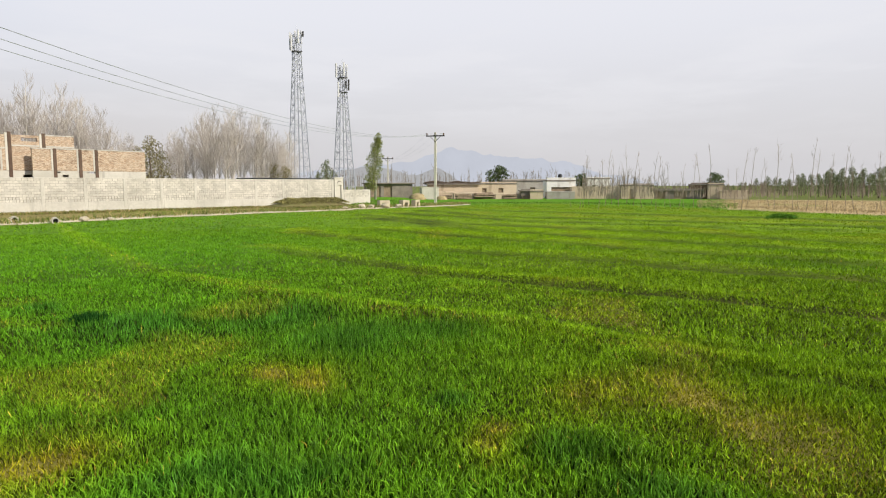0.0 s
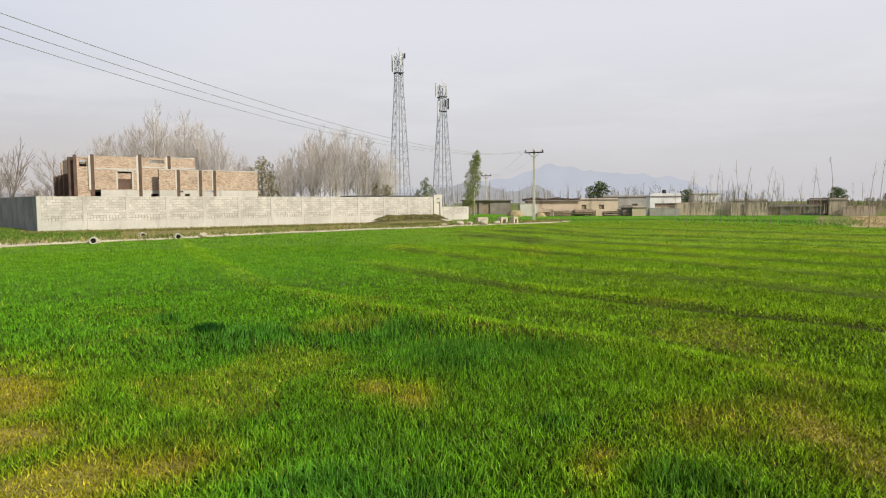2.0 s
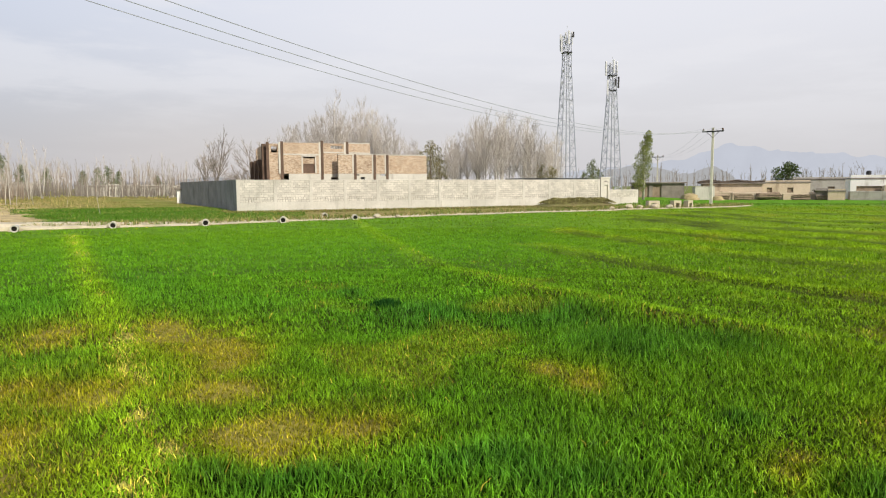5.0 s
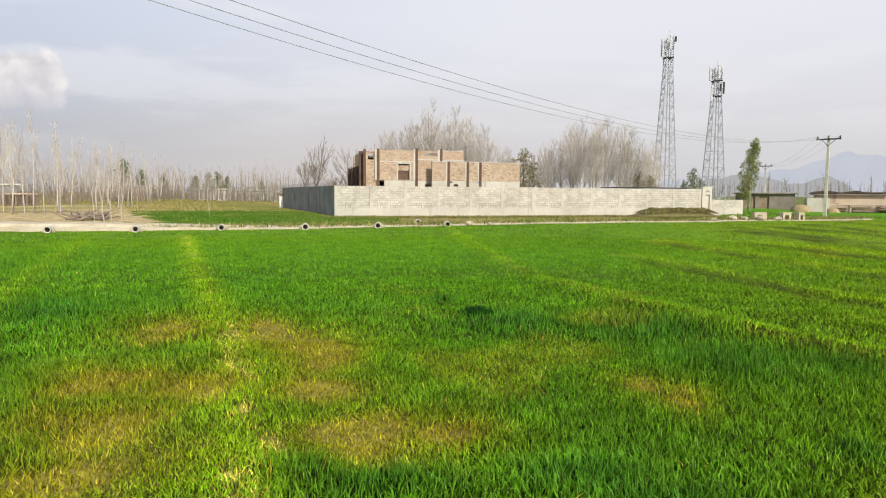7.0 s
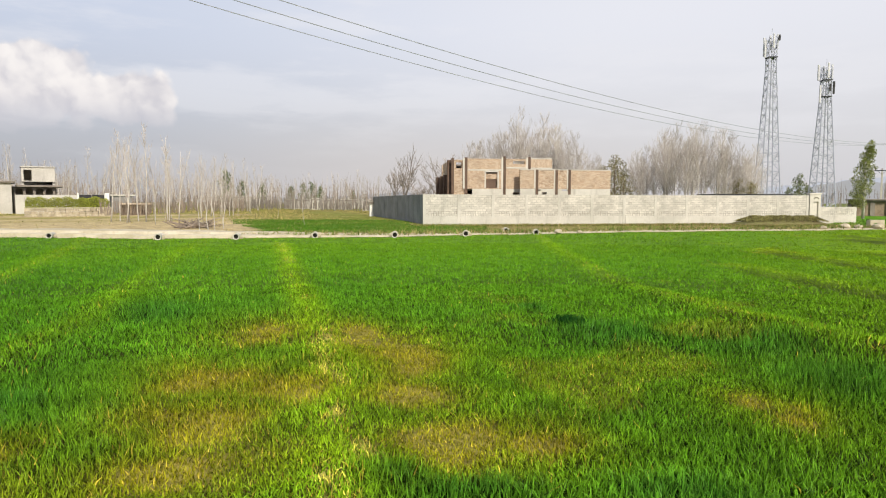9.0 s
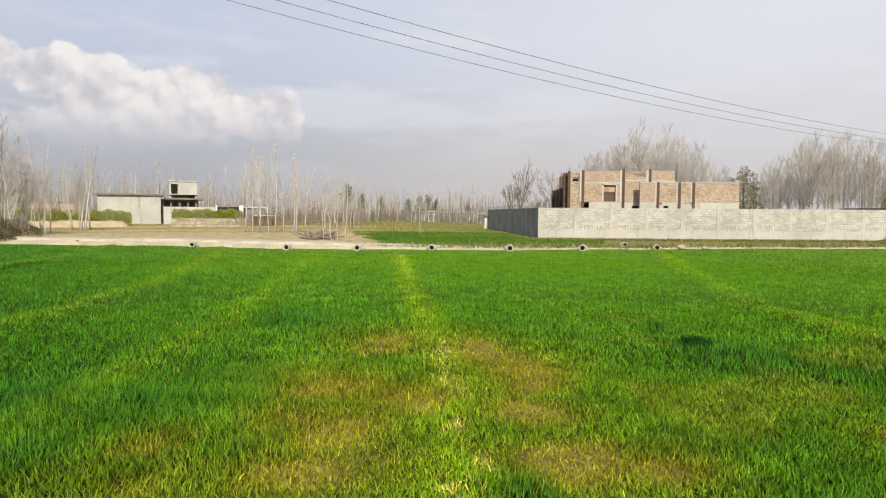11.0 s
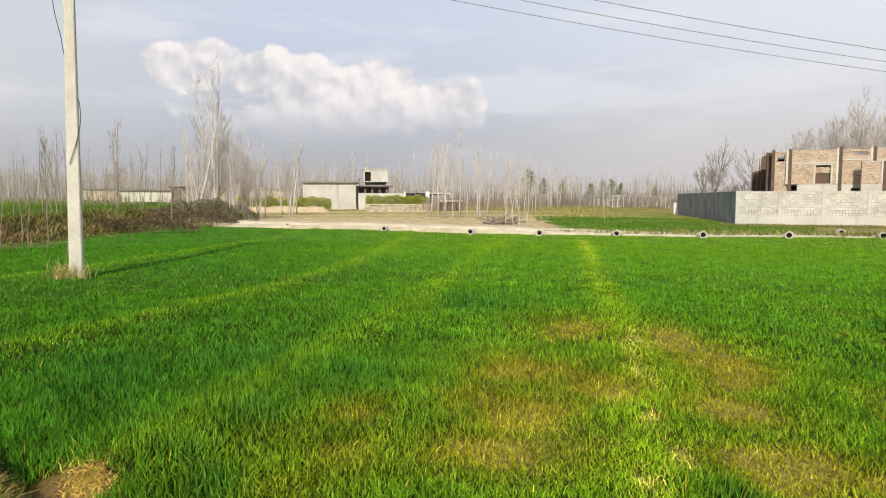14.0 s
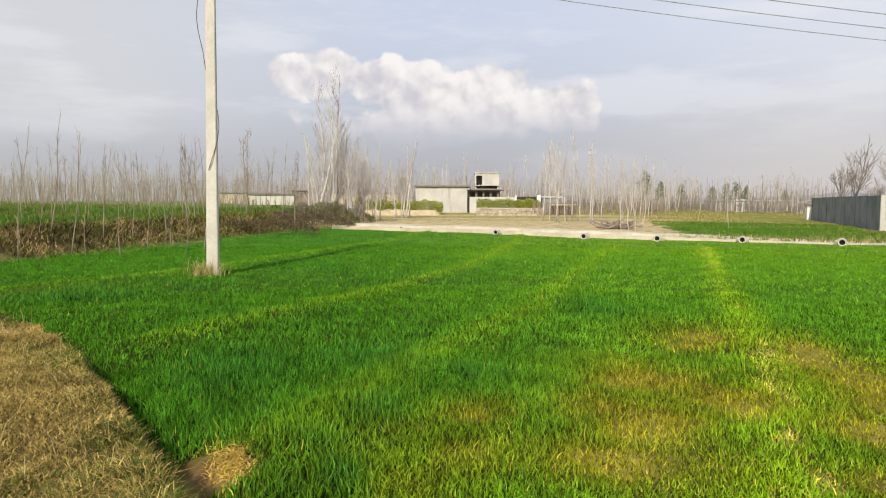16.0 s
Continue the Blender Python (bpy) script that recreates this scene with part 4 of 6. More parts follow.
grove("bare_spreading_tree", SPREADING, [(43.9, 76, 1.22), (41.0, 78, 1.12), (44.9, 80, 0.85), (42.9, 86, 0.72), (42.1, 84, 0.75), (41.8, 80, 0.68), (40.4, 82, 0.75), (40.0, 84, 0.85)], "leafless spreading tree with dark grey branches beyond the wall corner", "trees beyond the wall corner", M_FARTWIG, M_FARTWIG)
grove("bare_poplar", CROWNED, [(40.7, 80, 0.42), (39.9, 84, 0.5), (42.4, 82, 0.36)], "bushy bare tree with fine tan twigs beyond the wall corner", "bushy trees beyond the wall corner", M_FARTWIG, M_FARTWIG)
grove("bare_poplar", POPLARS, [ (85.9, 52, 1.02), (85.2, 53, 1.0), (86.6, 51, 0.8), (84.6, 55, 0.78), (83.9, 54, 0.7), (83.2, 56, 0.68), (82.4, 55, 0.6), (87.2, 53, 0.66), (81.6, 58, 0.5), (79.6, 66, 0.72), (79.0, 68, 0.66), (80.3, 67, 0.52), (84.2, 50, 0.45), (85.6, 49, 0.5)], "tall bare poplar in a thicket by the earth bank", "poplar thicket by the bank")
grove("bare_poplar", CROWNED, [(85.7, 54, 0.74), (84.6, 52, 0.58), (83.4, 55, 0.5), (82.3, 54, 0.42), (79.4, 68, 0.55)], "dense bare poplar with fine grey twigs by the bank", "twiggy poplars by the bank")
grove("bare_poplar", MIXED, scatter(17, 88.5, 113, 36, 60, 0.5, 0.85), "thin young bare poplar on the raised field", "young poplars on the raised field", M_BRUSH, M_BRUSH)
grove("bare_sapling", SAPLINGS, scatter(20, 89.5, 113, 32, 56, 0.55, 1.05), "straight thin bare poplar sapling on the raised field", "straight saplings on the raised field", M_BRUSH, M_BRUSH)
grove("bare_sapling", SAPLINGS, scatter(16, 96, 113, 21.5, 27, 0.4, 0.8), "thin leafless sapling on the earth bank", "saplings on the bank", M_BRUSH, M_BRUSH)
grove("bare_sapling", SAPLINGS, [(b, d, s * d / 54) for b, d, s in scatter(46, -35.5, -8.5, 46, 60, 0.5, 1.0)], "tall thin leafless poplar sapling at the field's far edge", "saplings at the field's far edge", M_BRUSH, M_BRUSH)
grove("bare_poplar", POPLARS, heap(16, 55, 72, 95, 125, 0.95, 0.6) + scatter(20, 46, 62, 110, 140, 0.45, 0.7), "slim pale leafless poplar among the plots beyond the yard", "poplars beyond the yard")
grove("bare_poplar", MIXED, [(67.6, 58, 0.95), (66.9, 60, 1.05), (66.2, 56, 0.9), (65.6, 59, 1.0), (65.0, 57, 1.05), (64.4, 61, 0.9), (63.8, 56, 0.95), (63.2, 60, 0.8), (62.6, 58, 0.85), (60.9, 70, 1.0), (60.2, 72, 0.9), (59.4, 70, 0.95), (58.6, 74, 0.8)], "pale-trunked bare poplar in a clump beside the sandy yard", "poplar clump by the yard", M_BARK, M_TWIG)
grove("bare_sapling", SAPLINGS, scatter(8, 52, 66, 44, 75, 0.4, 0.7), "small bare sapling in the rough yard", "saplings in the yard", M_BARK, M_TWIG)
grove("bare_poplar", POPLARS, scatter(20, 69.5, 83, 100, 130, 0.55, 0.85), "slim pale leafless poplar in the belt behind the farmhouse", "poplars behind the farmhouse")
grove("bare_sapling", YOUNG, [(61.2, 39, 0.5), (60.5, 40, 0.58), (60.0, 39, 0.42), (59.3, 41, 0.5)], "forked bare sapling growing out of the brushwood heap", "saplings by the brushwood", M_BARK, M_TWIG)


def far_wood(name, label, count, a0, a1, d0, d1, h0, h1, mat, fan):
    """A far belt of bare stems, past counting."""
    s = Shape()
    for _ in range(count):
        a, d, h = radians(rnd.uniform(a0, a1)), rnd.uniform(d0, d1), rnd.uniform(h0, h1)
        x, y = -math.sin(a) * d, math.cos(a) * d
        base = Vector((x, y, 0))
        r = (0.012 + 0.00040 * d) * rnd.uniform(0.6, 1.15)
        top = base + Vector((rnd.uniform(-0.1, 0.1) * h, rnd.uniform(-0.1, 0.1) * h, h))
        z0 = Vector((0, 0, float(rnd.uniform(0.0, 0.2)) + 0.6 * min(1, max(0, (math.degrees(a) - 40) / 15))))
        bow = Vector((rnd.uniform(-0.04, 0.04) * h, rnd.uniform(-0.04, 0.04) * h, 0))
        s.tube([base + z0, base.lerp(top, 0.45) + z0 + bow, top + z0], [r, r * 0.7, r * 0.2], 3, False)
        for _ in range(int(fan * 1.5)):
            f = rnd.uniform(0.25, 0.92)
            q = base.lerp(top, f) + z0 + bow * (1 - abs(f - 0.45) / 0.55)
            s.spike(q, q + Vector((rnd.uniform(-1, 1), rnd.uniform(-1, 1), rnd.uniform(0.6, 2.2))) * h * rnd.uniform(0.06, 0.19), r * 0.5)
    ob = part(name, s, mat)
    return tagged(ob, label, "woodland", kind="stuff")


far_wood("far_woodland", "hazy belt of bare pale poplars far behind the farmhouse", 1000, 70, 112, 150, 260, 5.5, 10.5, M_FARTWIG, 6)
far_wood("far_brushwood", "dark hedge of bare brush before the far compound walls", 230, 45.5, 58, 108, 124, 0.7, 2.3, M_STICK, 6)
far_wood("far_woodland", "low hazy belt of bare trees beyond the plots", 430, 45, 71, 150, 260, 4.0, 8.3, M_FARTWIG, 6)
far_wood("thicket_brush", "grey-brown twiggy scrub at the end of the earth bank", 150, 83.0, 88.5, 45, 53, 0.3, 1.0, M_STICK, 9)
far_wood("thicket_brush", "brown brush at the foot of the yard's poplars", 130, 62.2, 68.4, 56, 64, 0.3, 1.2, M_BRUSH, 9)
far_wood("far_brushwood", "dark brown brush along the plot boundaries", 420, 46, 69, 90, 118, 0.7, 2.3, M_STICK, 7)
far_wood("thicket_brush", "grey-brown brush under the poplar clump", 150, 57.4, 62.6, 74, 80, 0.5, 1.7, M_BRUSH, 8)
far_wood("far_woodland", "hazy belt of bare trees behind the village", 260, -14, 16, 150, 230, 3.5, 6.5, M_FARTWIG, 7)
far_wood("far_brushwood", "low grey scrub between the far plots", 900, 44, 112, 92, 165, 1.4, 4.6, M_BRUSH, 5)
far_wood("far_scrub", "olive scrub along the far side of the raised field", 420, 86, 113, 92, 122, 0.5, 1.7, M_OLIVE, 8)

far_wood("undergrowth", "brown-grey brushwood under the plantation trees", 330, -39, -16, 104, 120, 0.7, 2.2, M_BRUSH, 7)
far_wood("undergrowth", "pinkish brown twiggy thicket in front of the village walls", 36, -15.4, -9.4, 92, 99, 1.2, 3.2, M_BRUSH, 12)
grove("bare_bush", BUSHES, scatter(9, -15.8, -9.8, 92, 98, 0.65, 1.1), "rounded pinkish-brown bare bush before the village wall", "bushes before the village", M_BRUSH, M_FARTWIG)
far_wood("undergrowth", "thin bare brush before the dark sheds", 90, -25, -15, 92, 100, 0.8, 2.0, M_BRUSH, 8)

far_wood("far_woodland", "grey-brown belt of bare trees beyond the raised field", 430, 84, 113, 120, 200, 4.0, 7.6, M_FARTWIG, 6)

EVERGREENS = [leafy_tree(60 + k, 6.0, 1.25, 0.6, (0.21, 0.24, 0.125), 0.17, 1200, 8, 0.8) for k in range(4)]


def evergreens(places, label, group, meshes=EVERGREENS, name="evergreen_tree"):
    firsts = []
    for k, (b, d, s) in enumerate(places):
        m = far_place(b, d, None, rnd.uniform(0, 360))
        i = k % len(meshes)
        if i >= len(firsts):
            firsts.append(plant_tree(name, meshes[i], m, M_BROWNBARK, M_LEAF, label, "tree", group))
            ob = firsts[-1]
        else:
            ob = copy_thing(firsts[i], m)
        ob.scale = (s, s, s)


evergreens([(b, d, s * (0.32 + 0.68 * min(1, (-b - 18) / 15))) for b, d, s in scatter(56, -38, -18, 122, 155, 0.65, 0.98)], "dark green slender tree in a plantation row", "plantation trees")
evergreens(scatter(12, -37, -28, 112, 120, 0.55, 0.8), "dark green young tree at the plantation's edge", "plantation trees at the edge")
evergreens([(12.2, 125, 1.05), (11.6, 128, 0.75), (12.9, 130, 0.7)], "dark green conifer between the two masts", "conifers by the masts")
evergreens([(58.9, 140, 1.25), (57.6, 150, 0.95), (56.0, 150, 0.85), (52.6, 155, 0.9), (51.9, 158, 0.95), (51.2, 150, 0.8), (48.4, 150, 0.65), (53.6, 160, 0.8)], "dark evergreen tree among bare poplars", "evergreens beyond the yard")
ROUND = [leafy_tree(80 + k, 5.2, 2.1, 0.9, (0.10, 0.135, 0.055), 0.2, 2200, 10, 0.6) for k in range(2)]
evergreens([(-2.6, 118, 1.05), (-9.7, 128, 0.8), (-20.3, 125, 0.8)], "dense dark green round-crowned tree behind the mud walls", "round trees by the village", ROUND, "round_tree")
OLIVE = [leafy_tree(90 + k, 7.0, 1.9, 1.2, (0.27, 0.24, 0.12), 0.12, 2600, 10, 0.8) for k in range(2)]
evergreens([(26.1, 90, 1.1), (25.3, 94, 0.9), (27.3, 95, 0.95), (15.6, 92, 0.62), (16.6, 96, 0.7)], "olive-green half-leafed tree behind the block wall", "half-leafed trees behind the wall", OLIVE, "leafy_tree")
plant_tree("columnar_poplar", leafy_tree(99, 8.5, 1.0, 0.7, (0.27, 0.30, 0.10), 0.09, 8000, 22, 0.9, 1.0), far_place(8.05, 84), M_BARK, M_LEAF, "tall columnar poplar in fresh yellow-green leaf")


def hedge(name, m, length, depth, height, colour, label, category="hedge", count=4200, leaf=0.09, full=False):
    """A long bushy mass: stems and many leaves, thick at the top."""
    ob = thing(name, m, label, category)
    r = np.random.default_rng(int(length * 100 + height * 10))
    stems, leaves = Shape(), Shape()
    for k in range(int(length * 6)):
        x, y = r.uniform(0, length), r.uniform(-depth / 2, depth / 2)
        stems.tube([(x, y, -0.1), (x + r.normal(0, 0.15), y + r.normal(0, 0.15), height * r.uniform(0.6, 0.95))], [0.015, 0.006], 3, False)
    for k in range(count):
        x, y = r.uniform(0, length), r.uniform(-0.5, 0.5)
        ends = min(1.0, (0.75 if full else 0.35) + 1.2 * min(x, length - x) / max(depth, 0.5))
        top = height * ends * (0.88 + 0.05 * math.sin(x * 2.3) + 0.05 * math.sin(x * 5.1 + 1))
        z = top * math.sqrt(max(0.0, 1 - abs(2 * y) ** (5 if full else 2))) * r.uniform(0.02 if full else 0.35, 1.03) ** (0.7 if full else 0.5)
        p = np.array((x + r.normal(0, 0.05), y * depth, z))
        u, v = r.normal(size=3), r.normal(size=3)
        u *= leaf * r.uniform(0.6, 1.3) / np.linalg.norm(u)
        v *= leaf * 0.5 * r.uniform(0.6, 1.3) / np.linalg.norm(v)
        leaves.add([p - u, p + v, p + u, p - v], [(0, 1, 2, 3)], tuple(np.array(colour) * r.uniform(0.6, 1.4)))
    part("stems", stems, M_BROWNBARK, ob, kind="stuff")
    part("leaves", leaves, M_LEAF, ob, kind="stuff")
    return ob

# ---- walled compound with the brick house ----
COMPOUND = pose(-35.9, 39.35, -0.1, 0, 0, 48.6)  # x along the front wall, y into the compound
WALL_TOP = 2.38


def block_wall(name, m, length, bays, label, step=0.36, top=WALL_TOP, block=M_BLOCK, cement=M_RENDER, joint=M_JOINT):
    """Concrete-block wall in bays: piers, plinth, block courses and a thin coping."""
    ob = thing(name, m, label, "wall", kind="structure")
    r = random.Random(name)
    bay = length / bays
    for k in range(bays + 1):
        part("pier", Shape().box(k * bay - 0.13, k * bay + 0.13, -0.016, 0.236, -0.7, top + r.uniform(-0.01, 0.02), 0.015), cement, ob)
    for k in range(bays):
        x0, x1 = k * bay + 0.13, (k + 1) * bay - 0.13
        dy = r.uniform(-0.012, 0.012)
        part("core", Shape().box(x0, x1, 0.013 + dy, 0.198, -0.7, top - 0.05), joint, ob)
        part("plinth", Shape().box(x0, x1, -0.028 + dy, 0.010 + dy, -0.7, 0.62, 0.015), cement, ob, "smooth cement-rendered plinth")
        courses, z, row = Shape(), 0.635, 0
        while z < top - 0.09:
            h = 0.19
            x = x0 + (0.19 if row % 2 else 0.0)
            if row % 2:
                courses.box(x0 + 0.006, x - 0.006, 0.0 + dy, 0.020 + dy, z, z + h)
            while x < x1 - 0.05:
                e = min(x + (step if row > 1 else 0.21), x1)
                p = r.uniform(-0.010, 0.004) + dy
                gap = r.choice((0.004, 0.008, 0.016)) if row > 1 else r.choice((0.006, 0.014, 0.03))
                courses.box(x + gap, e - gap, p, 0.020 + dy, z, z + h - (r.choice((0.010, 0.018, 0.026)) if row > 1 else r.choice((0.014, 0.022, 0.034))))
                x = e
            z, row = z + h, row + 1
        part("blockwork", courses, block, ob, kind="stuff")
        part("coping", Shape().box(x0, x1, -0.02 + dy, 0.22, top - 0.05, top + r.uniform(-0.015, 0.015), 0.012), cement, ob)
    return ob


block_wall("wall_front", COMPOUND, 34.0, 12, "long grey concrete-block compound wall with piers and cement plinth")
block_wall("wall_side", COMPOUND @ pose(0.1, 0.4, 0, 0, 0, 98.5), 22.0, 7, "shaded grey concrete-block side wall of the compound", block=M_SHADEBLOCK, cement=M_SHADEBLOCK, joint=M_SHADEBLOCK)
block_wall("wall_back", COMPOUND @ pose(0, 26, 0), 40.0, 12, "grey block back wall of the compound")
block_wall("wall_low", COMPOUND @ pose(35.3, 0.0, 0), 3.4, 1, "low pale block wall beside the gate pier", top=1.35)
gate = thing("compound_gate", COMPOUND @ pose(34.2, 0, 0), "pale rendered gate pier with a small arched doorway", "gate")
part("pier", Shape().wall(0.0, 1.05, -0.3, 2.5, -0.05, 0.35, [(0.34, 0.84, -0.3, 1.85)]), M_PALE, gate)
arch = Shape()
for k in range(8):
    a0, a1 = math.pi * k / 8, math.pi * (k + 1) / 8
    arch.add([(0.59 - 0.25 * math.cos(a), yy, 2.02 + rr * math.sin(a)) for a in (a0, a1) for rr in (0.17, 0.25) for yy in (-0.09, -0.052)], [(0, 1, 3, 2), (4, 6, 7, 5), (0, 4, 5, 1), (2, 3, 7, 6), (0, 2, 6, 4), (1, 5, 7, 3)])
part("arch", arch, M_SLAB, gate, "dark arched moulding")
part("door", Shape().box(0.34, 0.84, 0.10, 0.16, -0.25, 1.85), M_PALE, gate)
part("coping", Shape().box(-0.06, 1.11, -0.1, 0.4, 2.5, 2.6, 0.02), M_PALE, gate)
shed = thing("wall_shed", COMPOUND @ pose(26.2, 1.6, 0), "low shed roof with a dark edge behind the block wall", "shed")
part("wall", Shape().box(0.1, 7.4, 0.1, 3.0, 0, 2.36), M_RENDER, shed)
part("roof", Shape().box(0.0, 7.6, 0.0, 3.2, 2.36, 2.52, 0.02), M_DARKMETAL, shed, "dark sheet roof edge")

house = thing("brick_house", COMPOUND @ pose(0, 9, 0), "unfinished two-storey red brick house with dark concrete columns", "house")
part("wall", Shape().wall(4.95, 13.5, 3.05, 5.92, 0.0, 0.3, [(6.95, 8.05, 3.12, 4.62), (9.6, 10.75, 5.42, 5.72)]), M_BRICK, house)
part("wall", Shape().wall(5.6, 13.5, 0.0, 3.04, 0.0, 0.3, [(9.6, 11.0, 2.4, 2.72)]), M_RENDER, house, "grey rendered ground storey")
part("wall", Shape().wall(3.8, 4.9, 0.0, 5.8, 0.1, 0.4, [(4.05, 4.6, 5.0, 5.55)]), M_BRICK, house)
part("wall", Shape().box(13.2, 13.5, 0.31, 8.0, 0.0, 5.92), M_BRICK, house)
part("wall", Shape().box(3.8, 4.1, 0.41, 7.0, 0.0, 5.8), M_BRICK, house)
# unseen back wall, added to keep daylight out of the openings
part("wall", Shape().box(3.8, 13.5, 8.01, 8.3, 0.0, 5.7), M_BRICK, house)
part("wall", Shape().wall(10.0, 18.95, 3.05, 4.8, -1.2, -0.9, []), M_BRICK, house, "lower brick wall of the front wing")
part("wall", Shape().wall(10.0, 18.95, 0.0, 3.04, -1.21, -0.9, [(12.15, 12.6, 2.5, 2.72), (11.6, 12.0, 2.85, 2.98), (14.0, 14.7, 2.85, 2.98)]), M_RENDER, house, "grey rendered lower storey of the wing")
part("wall", Shape().box(18.65, 18.95, -0.89, 7.0, 0.0, 4.8), M_BRICK, house)
# unseen roof slabs, added so the rooms behind the openings stay dark
part("roof", Shape().box(4.15, 13.15, 0.35, 7.95, 5.2, 5.36), M_SLAB, house)
part("roof", Shape().box(13.55, 18.6, -0.85, 7.9, 4.3, 4.46), M_SLAB, house)
part("floor", Shape().box(4.15, 13.15, 0.35, 7.95, 2.9, 3.04), M_SLAB, house)
part("roof_parapet", Shape().box(10.9, 13.5, -0.012, 0.29, 5.93, 6.0, 0.01), M_RENDER, house)
part("coping", Shape().box(9.95, 19.0, -1.24, -0.86, 4.8, 4.88, 0.015), M_RENDER, house)
for x, y, z in ((5.0, -0.06, 6.02), (8.75, -0.06, 6.15), (11.2, -0.06, 6.12), (3.72, 0.02, 5.95)):
    part("column", Shape().box(x - 0.13, x + 0.13, y, y + 0.05, 0.0, z, 0.01), M_DARKCOL, house, "dark brown concrete column")
for x in (11.62, 13.55, 14.83):
    part("column", Shape().box(x - 0.13, x + 0.13, -1.27, -1.22, 0.0, 4.86, 0.01), M_DARKCOL, house, "dark brown concrete column")
for x0, x1, z in ((8.9, 11.05, 5.0), (5.15, 8.6, 4.78), (11.35, 13.5, 4.98)):
    part("band", Shape().box(x0, x1, -0.025, -0.004, z, z + 0.12, 0.005), M_RENDER, house, "pale concrete lintel band")
for x0, x1, z0, z1 in ((6.8, 6.93, 3.1, 4.75), (8.07, 8.2, 3.1, 4.75), (6.8, 8.2, 4.64, 4.76)):
    part("window_frame", Shape().box(x0, x1, -0.028, -0.006, z0, z1, 0.005), M_RENDER, house, "pale cement surround of the opening")
for x, y, z in ((4.78, -0.045, 5.95), (8.53, -0.045, 6.05), (10.98, -0.045, 6.05)):
    part("pilaster", Shape().box(x - 0.09, x + 0.085, y, y + 0.04, 3.05, z, 0.008), M_PALE, house, "pale mortared pilaster edge")
for x in (11.42, 13.35, 14.63):
    part("pilaster", Shape().box(x - 0.07, x + 0.065, -1.25, -1.212, 3.05, 4.79, 0.008), M_PALE, house, "pale mortared pilaster edge")
for k in range(4):  # side wing running back, stepped columns and wall coloured dark for their shade
    part("column", Shape().box(3.3 - 0.06 * k, 3.78, 0.6 + 2.2 * k, 1.0 + 2.2 * k, 0.0, (5.8 if k == 0 else 4.5 - 0.04 * k), 0.015), M_DARKCOL, house, "side column coloured dark for its shade")
part("wall", Shape().box(3.55, 3.79, 1.0, 9.4, 0.0, 4.25), M_DARKCOL, house, "side wall coloured dark for its shade")
part("window", Shape().box(6.95, 8.05, 0.17, 0.22, 4.0, 4.5), M_BRICK, house, "brick infill at the head of the opening")
# added panel that only darkens the lower part of the opening
part("shutter", Shape().box(7.0, 8.0, 0.2, 0.24, 3.12, 3.99), M_DARKCOL, house, "dark brown panel set in the lower opening")
part("water_spout", Shape().tube([(11.0, -0.3, 3.3), (11.0, 0.0, 3.3)], 0.1, 8), M_DARKCOL, house)

# ---- lattice masts ----


def mast(name, m, height, foot, head, label, rings, drums):
    ob = thing(name, m, label, "mast")
    straight = height * 0.8
    half = lambda z: (foot + (head - foot) * min(1, z / straight)) / 2
    corner = lambda k, z: Vector(((-1, 1, 1, -1)[k] * half(z), (-1, -1, 1, 1)[k] * half(z), z))
    for k in range(4):
        part("leg", Shape().tube([corner(k, 0), corner(k, straight), corner(k, height * 0.97)], [0.085, 0.07, 0.055], 6), M_STEEL, ob)
    zs = [0.0]
    while zs[-1] < height * 0.93:
        zs.append(zs[-1] + max(0.85, half(zs[-1]) * 1.15))
    for k in range(4):
        lattice = Shape()
        for i, (a, b) in enumerate(zip(zs, zs[1:])):
            p, q = corner(k, a), corner((k + 1) % 4, b)
            if i % 2:
                p, q = corner((k + 1) % 4, a), corner(k, b)
            lattice.tube([p, q], 0.035, 4)
            lattice.tube([corner(k, b), corner((k + 1) % 4, b)], 0.03, 4)
            lattice.tube([q, p.lerp(corner(k if i % 2 == 0 else (k + 1) % 4, b), 0.5)], 0.02, 3)
        part("bracing", lattice, M_STEEL, ob, "crossed steel bracing of one face")
    part("cable_ladder", Shape().tube([(0.0, -0.1, 0), (0.0, -0.1, height * 0.95)], 0.09, 6), M_STEEL, ob)
    for z in rings:
        part("platform", Shape().box(-head * 0.62, head * 0.62, -head * 0.62, head * 0.62, z - 0.05, z + 0.05, 0.02), M_DARKMETAL, ob)
    for a, z, ln in drums:
        d = Vector((math.cos(a), math.sin(a), 0)) * (head * 0.95)
        arm = part("antenna", Shape().box(d.x - 0.12, d.x + 0.12, d.y - 0.08, d.y + 0.08, z, z + ln, 0.03), M_PANEL if ln > 1.2 else M_DARKMETAL, ob, "upright panel antenna" if ln > 1.2 else "small dark radio unit")
        part("bracket", Shape().tube([(d.x * 0.5, d.y * 0.5, z + ln * 0.3), (d.x, d.y, z + ln * 0.3)], 0.035, 4).tube([(d.x * 0.5, d.y * 0.5, z + ln * 0.8), (d.x, d.y, z + ln * 0.8)], 0.035, 4), M_STEEL, ob)
    part("lightning_rod", Shape().tube([(0, 0, height * 0.95), (0, 0, height * 1.02)], 0.03, 5), M_STEEL, ob)
    return ob


mast("lattice_mast", far_place(14.45, 104, 0, 22), 25.4, 2.85, 1.05, "tall grey steel lattice mobile-phone mast with white panel antennas", (21.9,), [(0.4, 23.2, 2.0), (2.5, 22.2, 2.6), (3.4, 21.9, 2.4), (4.6, 23.0, 2.0), (5.6, 24.1, 0.8), (1.4, 23.2, 2.0), (0.0, 24.3, 0.6)])
